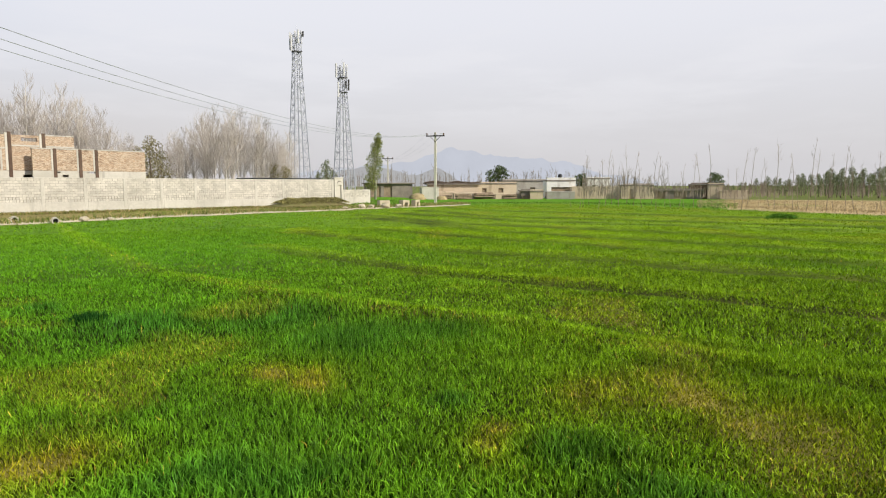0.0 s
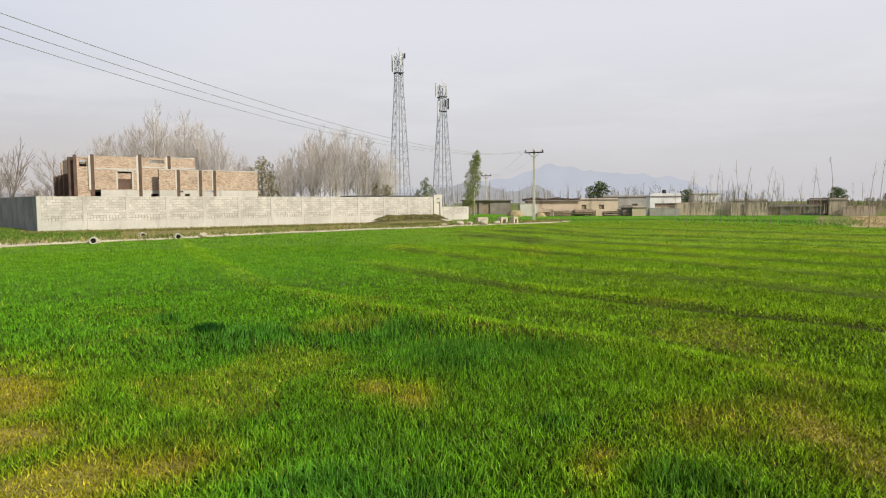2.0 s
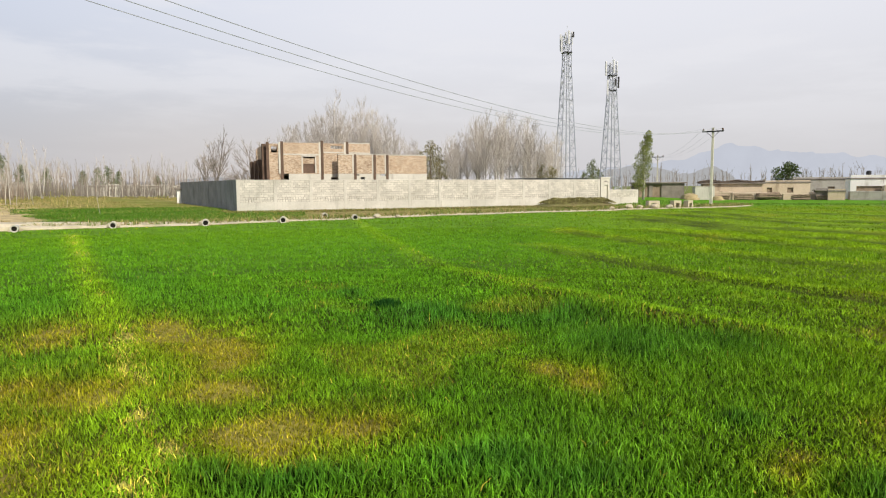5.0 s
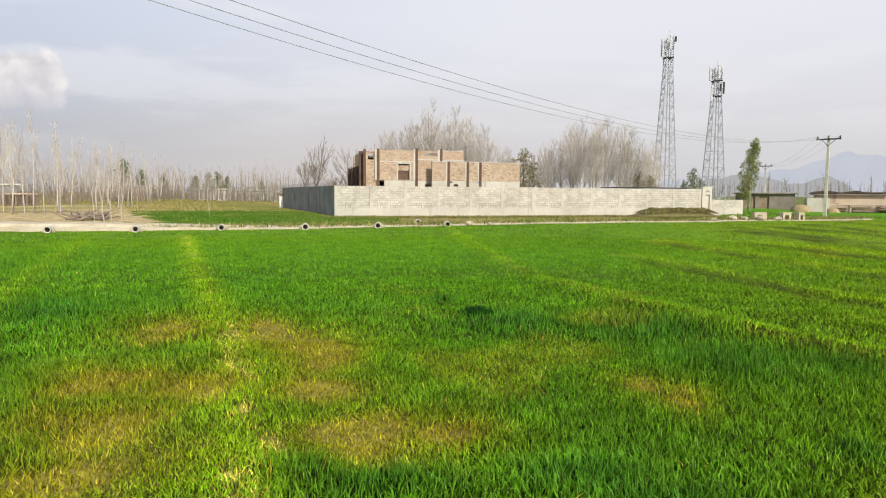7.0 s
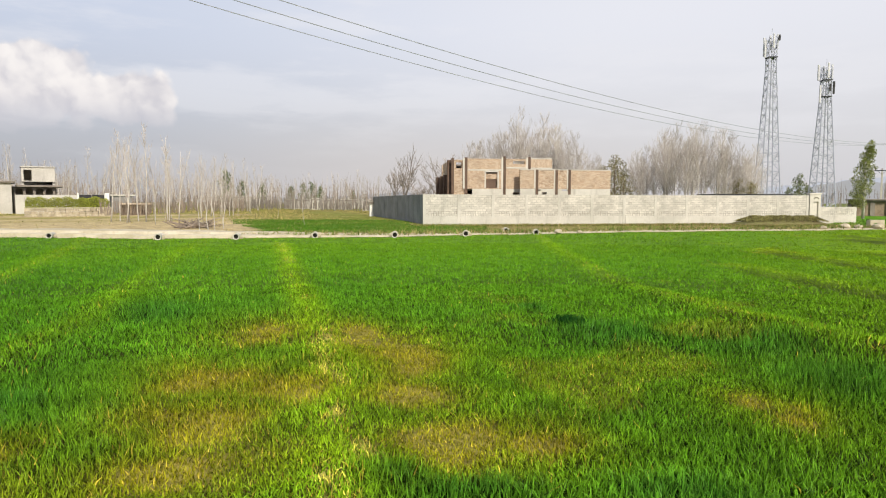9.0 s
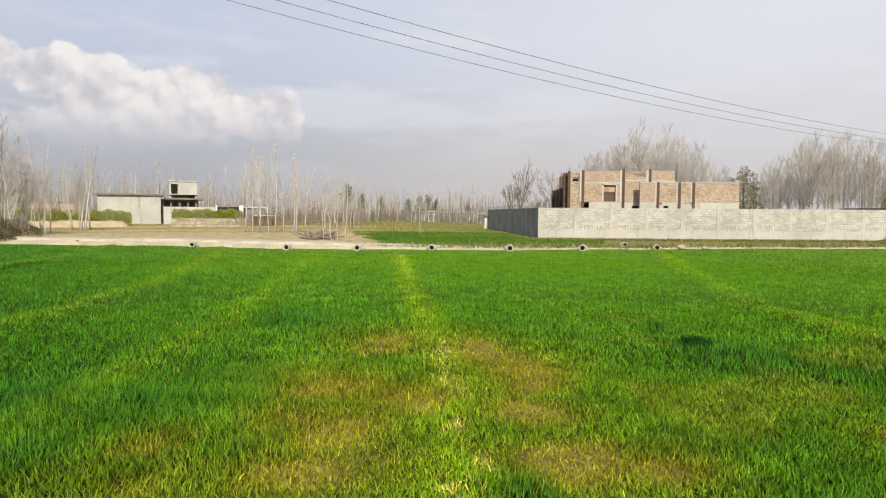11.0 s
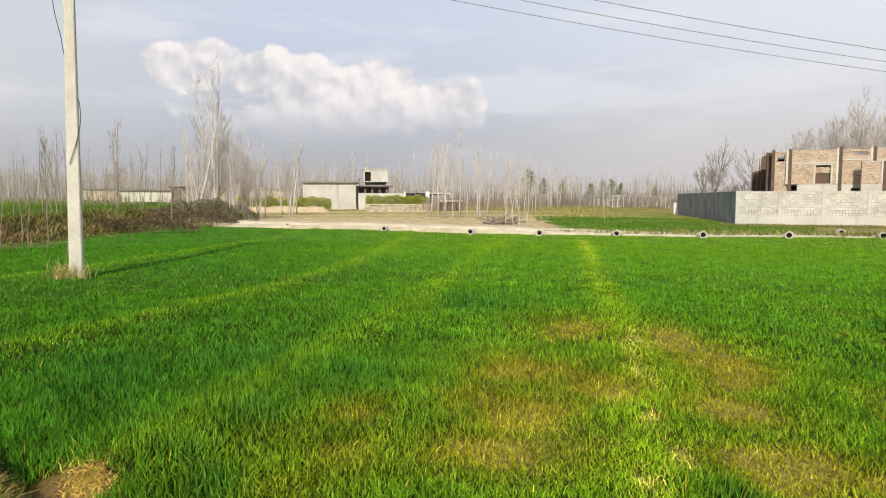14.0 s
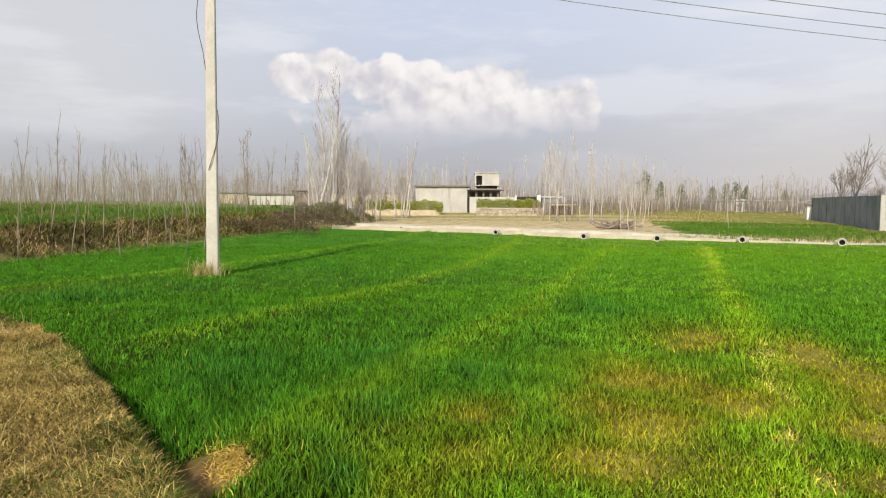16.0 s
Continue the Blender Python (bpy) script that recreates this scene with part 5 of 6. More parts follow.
mast("lattice_mast", far_place(10.72, 104, 0, 22), 20.6, 2.75, 1.0, "shorter grey steel lattice mast crowded with antennas", (16.0, 18.2), [(0.4, 18.4, 2.0), (2.6, 18.3, 2.1), (3.6, 15.2, 2.3), (4.6, 18.4, 2.0), (5.7, 16.3, 0.9), (5.9, 17.2, 0.8), (1.5, 18.4, 1.9), (3.1, 18.2, 2.1), (4.9, 16.6, 1.0)])

# ---- power poles and wires ----
FAR_POLE, NEAR_POLE = Vector((-3.35, 67.9, -0.15)), Vector((-15.6, -1.72, 0.05))


def power_pole(name, base, height, w0, w1, turn, label, cleats):
    ob = thing(name, pose(*base, 0, 0, turn), label, "power pole")
    s = Shape()
    for z, wd in ((-0.4, w0), (height, w1)):
        s.v += [(wd / 2 * a, wd * 0.36 * b, z) for a, b in ((-1, -0.8), (-0.85, -1), (0.85, -1), (1, -0.8), (1, 0.8), (0.85, 1), (-0.85, 1), (-1, 0.8))]
    s.f = [tuple(range(7, -1, -1)), tuple(range(8, 16))] + [(k, (k + 1) % 8, 8 + (k + 1) % 8, 8 + k) for k in range(8)]
    part("shaft", s, M_POLE if cleats else M_STEEL, ob)
    arm = part("crossarm", Shape().box(-0.98, 0.98, -0.06 - w1 * 0.36, 0.06 - w1 * 0.36, height - 0.42, height - 0.30, 0.01), M_DARKMETAL, ob, "steel crossarm")
    for x in (-0.88, 0.0, 0.88):
        ins = Shape()
        z = height - 0.30
        for k in range(3):
            ins.tube([(x, -0.02, z + 0.07 * k), (x, -0.02, z + 0.05 + 0.07 * k), (x, -0.02, z + 0.07 + 0.07 * k)], [0.05, 0.085, 0.045], 8)
        part("insulator", ins, M_PORC, arm)
    part("brace", Shape().tube([(-0.6, -0.08, height - 0.38), (0, -0.08, height - 0.95)], 0.025, 4), M_DARKMETAL, ob)
    part("brace", Shape().tube([(0.6, -0.08, height - 0.38), (0, -0.08, height - 0.95)], 0.025, 4), M_DARKMETAL, ob)
    return ob


WIRE_TURN = -10.0
power_pole("power_pole", FAR_POLE, 7.25, 0.28, 0.19, WIRE_TURN, "slim concrete power pole with crossarm standing in the crop", True)
near_pole = power_pole("power_pole", NEAR_POLE, 7.7, 0.255, 0.175, 72, "pale square concrete power pole with a loose cable in the wheat", True)
near_pole.matrix_basis = pose(*NEAR_POLE) @ Matrix.Rotation(radians(-1.2), 4, 'X') @ pose(0, 0, 0, 0.4, -0.5, 82)
cable = []
for k in range(25):  # hangs clear of the shaft above, then wraps once round it
    f = k / 24
    a = 2.4 - 4.9 * max(0.0, f - 0.45) / 0.55
    clear = 0.15 + 0.16 * math.sin(math.pi * min(1.0, f / 0.45)) ** 1.5
    cable.append((math.cos(a + 0.6) * clear, math.sin(a + 0.6) * clear * (1.0 if f < 0.45 else 0.8), 6.6 - 4.3 * f))
part("earth_cable", Shape().tube(cable, 0.008, 5), M_DARKMETAL, near_pole, "thin loose black cable")
side = Vector((math.cos(radians(WIRE_TURN)), math.sin(radians(WIRE_TURN)), 0))
for off in (-0.88, 0.0, 0.88):
    a, b = FAR_POLE + side * off + Vector((0, 0, 7.17)), NEAR_POLE + side * off + Vector((0, 0, 7.42))
    pts = [a.lerp(b, k / 40) - Vector((0, 0, 4 * 2.33 * (k / 40) * (1 - k / 40))) for k in range(41)]
    wire = part("power_wire", Shape().tube(pts, 0.011, 5), M_WIRE)
    tagged(wire, "sagging bare aluminium overhead wire between the poles", "cable", "overhead wires")
    c = a + (a - b).normalized() * -0.0
    d = Vector((-14.5 + off, 119.0, 6.6))
    tail = part("power_wire", Shape().tube([c.lerp(d, k / 16) - Vector((0, 0, 4 * 1.0 * (k / 16) * (1 - k / 16))) for k in range(17)], 0.007, 4), M_WIRE)
    tagged(tail, "overhead wire running on towards the village", "cable", "overhead wires")
power_pole("power_pole", Vector((-14.5, 119.0, 0.0)), 6.9, 0.3, 0.2, 0, "distant power pole by the village", True)

# dry tuft at the foot of the near pole
x, y = NEAR_POLE.x + rng.normal(0.05, 0.16, 300), NEAR_POLE.y + rng.normal(-0.12, 0.17, 300)
blades("dry_tuft", x, y, rng.uniform(0.12, 0.5, 300), np.full(300, 0.011), np.where((rng.uniform(size=300) < 0.25)[:, None], (0.22, 0.27, 0.05), (0.50, 0.41, 0.17)) * rng.uniform(0.6, 1.3, (300, 1)), M_DRY, "tuft of dry straw-coloured grass round the pole", "grass", 2, 0.6)

# ---- water channel along the field's far edge ----


def along(line, gap):
    """Evenly spaced places and headings along a polyline."""
    out, carry = [], 0.0
    for (ax, ay), (bx, by) in zip(line, line[1:]):
        ln = math.hypot(bx - ax, by - ay)
        s = carry
        while s < ln:
            out.append((ax + (bx - ax) * s / ln, ay + (by - ay) * s / ln, math.atan2(by - ay, bx - ax)))
            s += gap
        carry = s - ln
    return out


lining = Shape()
spots = along(CHANNEL, 0.5)
for k, (px, py, h) in enumerate(spots):
    wob = 0.06 * math.sin(k * 0.7) + 0.05 * math.sin(k * 1.9)
    n = Vector((-math.sin(h), math.cos(h), 0))
    big = 1.0 - 0.68 * float(smooth_step(np.array(k / len(spots)), 0.2, 0.45))
    z = float(land(px, py)) - 0.05
    for off, up in ((0.0 + wob, -0.1), (0.05 + wob, 0.21 * big + 0.04 * math.sin(k * 1.3)), (0.4 + wob, 0.25 * big + 0.03 * math.sin(k * 2.3)), (0.55, 0.10), (0.95, 0.10), (1.1, 0.34 * big), (1.5 + 2.2 * max(0, big - 0.5), 0.36 * big), (1.9 + 2.6 * max(0, big - 0.5), 0.0)):
        q = Vector((px, py, z)) + n * off
        lining.v.append((q.x, q.y, z + up))
W = 8
lining.f = [(k * W + j, (k + 1) * W + j, (k + 1) * W + j + 1, k * W + j + 1) for k in range(len(spots) - 1) for j in range(W - 1)]
tagged(part("channel", lining, M_CHANNEL, smooth=False), "pale concrete and mud irrigation channel edging the wheat field", "water channel", kind="structure")


def lump(seed, size, flat=0.6):
    """An irregular stone or clod."""
    bm = bmesh.new()
    bmesh.ops.create_icosphere(bm, subdivisions=2, radius=1.0)
    for v in bm.verts:
        v.co *= size * (1 + 0.35 * noise.noise(v.co * 1.3 + Vector((seed * 3.1, 0, 0))))
        v.co.z *= flat
    s = Shape()
    s.add([v.co for v in bm.verts], [[v.index for v in f.verts] for f in bm.faces])
    bm.free()
    return s


def outlet_pipe(name, x, y, turn, r=0.17):
    ob = thing(name, pose(x, y, float(land(x, y)) + 0.13, 0, 0, turn), "short cement outlet pipe through the channel bank", "pipe", "outlet pipes")
    s, n = Shape(), 18
    for rr, yy in ((r * 0.72, 0.7), (r * 0.72, -0.22), (r, -0.24), (r, 0.7)):
        s.v += [(math.cos(2 * math.pi * k / n) * rr, yy, math.sin(2 * math.pi * k / n) * rr) for k in range(n)]
    for j in range(3):
        s.f += [(j * n + k, (j + 1) * n + k, (j + 1) * n + (k + 1) % n, j * n + (k + 1) % n) for k in range(n)]
    part("barrel", s, M_PIPE, ob)
    b = Shape()
    b.add([(math.cos(2 * math.pi * k / n) * r * 0.72, -0.12, math.sin(2 * math.pi * k / n) * r * 0.72) for k in range(n)], [tuple(range(n))])
    # black disc just inside the mouth paints the shade in the pipe
    part("shade_disc", b, M_BLACK, ob, "black disc standing for the shade inside the pipe")
    collar = lump(x + y, r * 1.45, 0.85)
    collar.v = [(px * 1.25, max(0.0, py * 0.6 + 0.22), pz - 0.06) for px, py, pz in collar.v]
    part("mortar_collar", collar, M_STONE, ob, "rough mortar packed round the pipe")
    return ob


PIPES = ((-39.2, 7.0, 64, 0.11), (-32.5, 10.7, 60, 0.13), (-28.3, 13.6, 55, 0.14), (-26.0, 16.0, 52, 0.14), (-24.4, 19.1, 50, 0.14), (-21.9, 21.8, 45, 0.15), (-20.1, 24.9, 38, 0.15), (-18.5, 28.7, 35, 0.15))
for x, y, turn, r in PIPES:
    outlet_pipe("outlet_pipe", x, y, turn, r)
loose = outlet_pipe("outlet_pipe", -20.6, 29.0, 38, 0.16)
tagged(loose, "loose cement pipe lying on the channel bank beside rubble", "pipe")


STONES = [lump(k, 0.3).mesh("stone") for k in range(4)]
CLODS = [lump(k + 9, 0.3, 0.45).mesh("earth_clod") for k in range(4)]
for k, (x, y, s) in enumerate([(-7.6, 46.9, 1.0), (-7.0, 47.6, 0.8), (-6.1, 48.2, 1.1), (-5.2, 49.3, 0.9), (-8.6, 45.6, 0.7), (-18.2, 30.4, 0.7), (-17.2, 30.9, 0.5), (-24.2, 20.6, 0.5), (-25.0, 19.8, 0.6), (-7.2, -2.5, 0.2), (-8.0, -3.1, 0.26), (-6.6, -2.3, 0.16)]):
    clod = s < 0.3
    me = (CLODS if clod else STONES)[k % 4]
    ob = part("earth_clod" if clod else "stone", me, M_CLOD if clod else M_STONE)
    ob.matrix_basis = pose(x, y, float(land(x, y)) + 0.16 * s, 0, 0, k * 67) @ Matrix.Diagonal((s, s, s, 1))
    if clod:
        tagged(ob, "dry earth clod lying on the grassy bank", "clod", "clods on the bank")
    else:
        tagged(ob, "pale rough stone lying by the field", "stone", "stones by the channel")
for k, (x, y, sx) in enumerate([(-6.4, 49.6, 0.9), (-4.9, 50.6, 0.7), (-4.1, 51.4, 0.6)]):
    ob = part("concrete_block", Shape().wall(-sx / 2, sx / 2, 0, 0.5, -0.2, 0.2, [(-sx * 0.25, sx * 0.25, 0.0, 0.32)]), M_CHANNEL)
    ob.matrix_basis = pose(x, y, float(land(x, y)) + 0.05, 0, 0, 40 + 10 * k)
    tagged(ob, "pale concrete channel outlet block", "concrete block", "concrete outlet blocks")

# mound of earth and weeds near the gate, rough grass under the wall, reeds on the earth bank
mound = Shape()
for i in range(31):
    for j in range(11):
        u, v = i / 30 * 7.5, (j / 10 - 0.5) * 2.6
        hgt = 0.75 * max(0.0, math.sin(math.pi * i / 30)) ** 0.6 * max(0.0, 1 - (2 * (j / 10 - 0.5)) ** 2) * (0.7 + 0.5 * noise.noise(Vector((u * 1.4, v * 1.4, 3))))
        mound.v.append((u, v, hgt - 0.03))
mound.f = [(i * 11 + j, (i + 1) * 11 + j, (i + 1) * 11 + j + 1, i * 11 + j + 1) for i in range(30) for j in range(10)]
ob = part("earth_mound", mound, surface("weedy_earth", (0.15, 0.12, 0.06), (0.20, 0.20, 0.07), 1.2, 6, 1.0, 1.0, 0.1))
ob.matrix_basis = pose(-16.1, 53.6, 0.0, 0, 0, 50)
tagged(ob, "low mound of brown earth and weeds by the gate", "mound")


def strew(line, count, width, offset):
    p = along(line, 0.25)
    pick = rng.integers(0, len(p), count)
    q = np.array(p)[pick]
    slip = rng.uniform(-0.2, 0.2, count)
    q[:, 0] += np.cos(q[:, 2]) * slip
    q[:, 1] += np.sin(q[:, 2]) * slip
    d = rng.uniform(-width, width, count) + offset
    return q[:, 0] - np.sin(q[:, 2]) * d, q[:, 1] + np.cos(q[:, 2]) * d


x, y = strew(CHANNEL[3:], 9000, 0.9, 1.3)
c = np.where((rng.uniform(size=len(x)) < 0.5)[:, None], (0.17, 0.24, 0.05), (0.40, 0.33, 0.15)) * rng.uniform(0.6, 1.3, (len(x), 1))
blades("channel_grass", x, y, rng.uniform(0.12, 0.4, len(x)), rng.uniform(0.02, 0.05, len(x)), c, M_DRY, "rough grass growing over the water channel", "grass", 2, 0.6)
foot = [(-36.5, 38.3), (-13.5, 64.3)]
x, y = strew(foot, 9000, 1.6, -1.6)
c = np.where((rng.uniform(size=len(x)) < 0.45)[:, None], (0.17, 0.21, 0.05), (0.34, 0.27, 0.12)) * rng.uniform(0.6, 1.3, (len(x), 1))
blades("rough_grass", x, y, rng.uniform(0.06, 0.22, len(x)), rng.uniform(0.03, 0.07, len(x)), c, M_DRY, "rough dry grass and weeds at the foot of the block wall", "grass", 2, 0.5)
bank = list(zip(BANK_X[2:7], BANK_Y[2:7]))
x, y = strew(bank, 23000, 1.0, -1.0)
keep = terrace(x, y) > -0.45
x, y = x[keep], y[keep]
c = np.where((rng.uniform(size=len(x)) < 0.38 + 0.25 * rolling(x, y, 5.0, 1.5) + 0.35 * smooth_step(terrace(x, y), 0.8, 1.8))[:, None], (0.12, 0.15, 0.032), (0.36, 0.265, 0.115)) * rng.uniform(0.12, 1.4, (len(x), 1)) * (0.45 + 0.75 * smooth_step(rolling(x, y, 2.0, 1.2), -0.6, 0.6))[:, None]
blades("bank_scrub", x, y, rng.uniform(0.10, 0.5, len(x)) * (0.6 + 0.7 * smooth_step(rolling(x, y, 9.0, 1.6), -0.4, 0.7)), rng.uniform(0.016, 0.04, len(x)), c, M_DRY, "brown dead weeds and roots matting the earth bank", "scrub", 2, 0.8)
x, y = strew(bank, 5000, 0.45, 0.05)
blades("toe_weeds", x, y, rng.uniform(0.06, 0.2, len(x)), rng.uniform(0.015, 0.03, len(x)), np.where((rng.uniform(size=len(x)) < 0.75)[:, None], (0.085, 0.165, 0.022), (0.30, 0.24, 0.10)) * rng.uniform(0.5, 1.4, (len(x), 1)), M_DRY, "green weeds at the foot of the earth bank", "weeds", 2, 0.6)
x, y = sector(60000, 22, 90, 84, 118)
keep = (terrace(x, y) > 2.2)
x, y = x[keep], y[keep]
blades("raised_crop", x, y, rng.uniform(0.12, 0.34, len(x)), rng.uniform(0.04, 0.1, len(x)), np.where((rng.uniform(size=len(x)) < 0.25 + 0.3 * rolling(x, y, 6.0, 0.5))[:, None], (0.20, 0.19, 0.055), (0.078, 0.155, 0.020)) * rng.uniform(0.6, 1.4, (len(x), 1)), M_WHEAT, "green crop on the raised field", "crop", 1, 0.4)
x, y = sector(42000, 26, 60, 37, 58.5)
keep = (beyond(x, y) > 3.5) & (np.degrees(np.arctan2(-x, y)) < 57 + 0.1 * (np.hypot(x, y) - 40) + 2.2 * rolling(x, y, 2.0, 1.0))
x, y = x[keep], y[keep]
blades("plot_grass", x, y, rng.uniform(0.05, 0.16, len(x)), rng.uniform(0.03, 0.07, len(x)), np.where((rng.uniform(size=len(x)) < 0.18 + 0.3 * rolling(x, y, 6.0, 0.9))[:, None], (0.24, 0.25, 0.06), (0.085, 0.185, 0.018)) * rng.uniform(0.55, 1.4, (len(x), 1)), M_WHEAT, "patchy green crop on the plot beside the compound", "crop", 1, 0.5)
x, y = sector(30000, 32, 80, -22, 40)
keep = (beyond(x, y) > 0.5) & (np.hypot(x, y) < 78) & (x > -5 - 0.1 * y)
x, y = x[keep], y[keep]
blades("far_crop", x, y, rng.uniform(0.08, 0.2, len(x)), rng.uniform(0.05, 0.12, len(x)), np.array((0.135, 0.25, 0.032)) * rng.uniform(0.7, 1.3, (len(x), 1)), M_WHEAT, "green crop beyond the power pole", "crop", 1, 0.4)

# ---- farmhouse, yard and hedges ----
FARM = far_place(73.9, 88, 0.33)
farm = thing("farmhouse", FARM, "low grey-plastered farmhouse with flat roof and arched verandah", "house")
part("wall", Shape().wall(-6.9, 0.0, -0.3, 3.45, 0.0, 0.25, []), M_FARM, farm)
part("wall", Shape().box(-0.25, 0.0, 0.26, 5.4, -0.3, 3.45), M_FARM, farm)
part("wall", Shape().box(-6.9, -6.65, 0.26, 5.4, -0.3, 3.45), M_FARM, farm)
part("roof", Shape().box(-7.15, 0.35, -0.3, 5.6, 3.45, 3.64, 0.03), M_SLAB, farm, "flat concrete roof with a dark edge")
for k in range(5):
    part("veranda_pillar", Shape().box(0.1 + 0.98 * k, 0.36 + 0.98 * k, 1.2, 1.45, -0.3, 2.9, 0.02), M_SLAB, farm)
for k in range(4):
    s = Shape()
    for i in range(8):
        a0, a1 = math.pi * i / 8, math.pi * (i + 1) / 8
        cx = 0.72 + 0.98 * k
        s.add([(cx - 0.36 * math.cos(a0), 1.22, 2.5 + 0.36 * math.sin(a0)), (cx - 0.36 * math.cos(a1), 1.22, 2.5 + 0.36 * math.sin(a1)), (cx - 0.49 * math.cos(a1), 1.22, 3.0), (cx - 0.49 * math.cos(a0), 1.22, 3.0)], [(0, 1, 2, 3)])
    part("arch", s, M_SLAB, farm)
# darker than the house walls, painting the shade under the verandah
part("wall", Shape().box(0.0, 4.5, 3.2, 3.45, -0.3, 3.1), M_SLAB, farm, "verandah back wall coloured dark for its shade")
part("roof", Shape().box(0.4, 5.0, 0.6, 5.6, 3.02, 3.24, 0.03), M_SLAB, farm, "dark sloping verandah roof")
part("upper_room", Shape().wall(1.0, 4.3, 3.65, 5.3, 1.6, 1.85, [(1.2, 2.0, 3.75, 5.0)]), M_FARM, farm, "small pale roof room with a dark doorway")
part("wall", Shape().box(4.05, 4.3, 1.86, 4.4, 3.2, 5.3), M_FARM, farm)
part("wall", Shape().box(1.0, 4.3, 4.41, 4.66, 3.2, 5.3), M_FARM, farm)
part("wall", Shape().box(1.0, 1.25, 1.86, 4.4, 3.2, 5.3), M_FARM, farm)
part("roof", Shape().box(0.9, 4.4, 1.5, 4.7, 5.3, 5.42, 0.02), M_FARM, farm)
yard = tagged(thing("wall_yard", FARM, "pale plastered yard wall of the farmhouse", "wall", kind="structure"))
part("panel", Shape().box(0.3, 6.3, -1.5, -1.25, -0.4, 2.1, 0.02), M_FARM, yard)
part("pillar", Shape().box(6.3, 6.45, -1.6, -1.2, -0.4, 2.35, 0.02), M_WHITE, yard)
part("pillar", Shape().box(9.1, 9.6, -1.6, -1.2, -0.4, 2.35, 0.02), M_WHITE, yard)
iron = thing("iron_gate", FARM @ pose(6.46, -1.4, 0), "black sheet-iron double gate between white pillars", "gate")
for k in range(2):
    leaf = part("leaf", Shape().box(0.03 + 1.32 * k, 1.29 + 1.32 * k, 0, 0.05, -0.1, 2.15, 0.02), M_DARKMETAL, iron)
    part("rib", Shape().box(0.1 + 1.32 * k, 1.2 + 1.32 * k, -0.03, -0.002, 1.0, 1.08), M_DARKMETAL, leaf)
shed2 = thing("grey_shed", FARM @ pose(9.9, -0.8, 0), "small shed, greyed for its shade, with a flat projecting roof", "shed")
# wall colour kept dark grey for the shade on the shed
part("wall", Shape().box(0.0, 2.2, 0.0, 2.5, -0.4, 2.05), surface("shaded_render", (0.20, 0.20, 0.20), (0.28, 0.27, 0.26), 0.7, 9), shed2)
part("roof", Shape().box(-0.15, 2.6, -0.2, 2.7, 2.05, 2.2, 0.02), M_PALE, shed2)
MUSTARD, BUSH = (0.33, 0.36, 0.06), (0.17, 0.16, 0.075)
hedge("mustard_hedge", far_place(75.9, 80) @ pose(-11.2, 0, 0.2), 11.0, 1.6, 1.7, MUSTARD, "dense yellow-green flowering mustard plants in front of the farmhouse", "crop", 17000, 0.075, True)
hedge("mustard_hedge", far_place(73.1, 79) @ pose(0, 0, 0.5), 7.6, 1.4, 1.55, MUSTARD, "clipped yellow-green mustard bed behind the stone wall", "crop", 12000, 0.075, True)
step = Shape()
for i in range(46):
    for j in range(9):
        u, v = i / 45 * 10.6, j / 8 * 2.6
        lift = 0.72 * min(1.0, j / 2.2) * min(1.0, i / 4, (45 - i) / 4) * (1 + 0.25 * noise.noise(Vector((u * 1.1, v, 5))))
        step.v.append((u, v + 0.25 * noise.noise(Vector((u * 0.9, 2.0, v))), lift - 0.12))
step.f = [(i * 9 + j, (i + 1) * 9 + j, (i + 1) * 9 + j + 1, i * 9 + j + 1) for i in range(45) for j in range(8)]
ob = part("earth_step", step, surface("sandy_earth", (0.42, 0.33, 0.20), (0.60, 0.49, 0.32), 1.3, 7, 1.0, 1.0, 0.08, (0.33, 0.26, 0.16)))
ob.matrix_basis = far_place(75.9, 76.5) @ pose(-10.8, 0, 0)
tagged(ob, "crumbling sandy earth step below the mustard plants", "earth bank")
low = tagged(thing("wall_retaining", far_place(73.2, 76), "low pale stone retaining wall below the mustard bed", "wall", kind="structure"))
courses = Shape()
r = random.Random(3)
for row in range(4):
    x = 0.0
    while x < 7.7:
        ln = r.uniform(0.3, 0.7)
        courses.box(x, min(x + ln, 7.8) - 0.02, r.uniform(-0.04, 0.03), 0.4, -0.25 + 0.27 * row, -0.25 + 0.27 * row + 0.25, 0.03)
        x += ln
part("stonework", courses, M_STONE, low, kind="stuff")
part("coping", Shape().box(-0.02, 7.82, -0.05, 0.45, 0.83, 0.92, 0.02), M_CHANNEL, low)
hedge("dark_bush", far_place(85.9, 47) @ pose(-3.4, 0, 0), 5.4, 2.6, 1.75, BUSH, "dark olive scrub bushes at the end of the earth bank", "bush", 7600, 0.06)
hedge("dark_bush", far_place(91.6, 35) @ pose(-3.2, 0, 0), 6.0, 1.8, 0.85, (0.15, 0.115, 0.065), "dark brown scrub along the top of the earth bank", "bush", 4200, 0.055)
hedge("dark_bush", far_place(84.3, 50) @ pose(-1.8, 0, 0), 3.6, 2.2, 1.45, (0.18, 0.165, 0.08), "olive-brown scrub beside the sandy yard", "bush", 4600, 0.06)
hedge("dark_bush", far_place(88.0, 42) @ pose(-3, 0, 0), 6.0, 2.0, 1.1, (0.16, 0.12, 0.07), "brown dead scrub along the top of the bank", "bush", 5200, 0.055)
pen = thing("animal_pen", far_place(65.8, 78), "small rough lean-to of timber posts and a flat roof", "shelter")
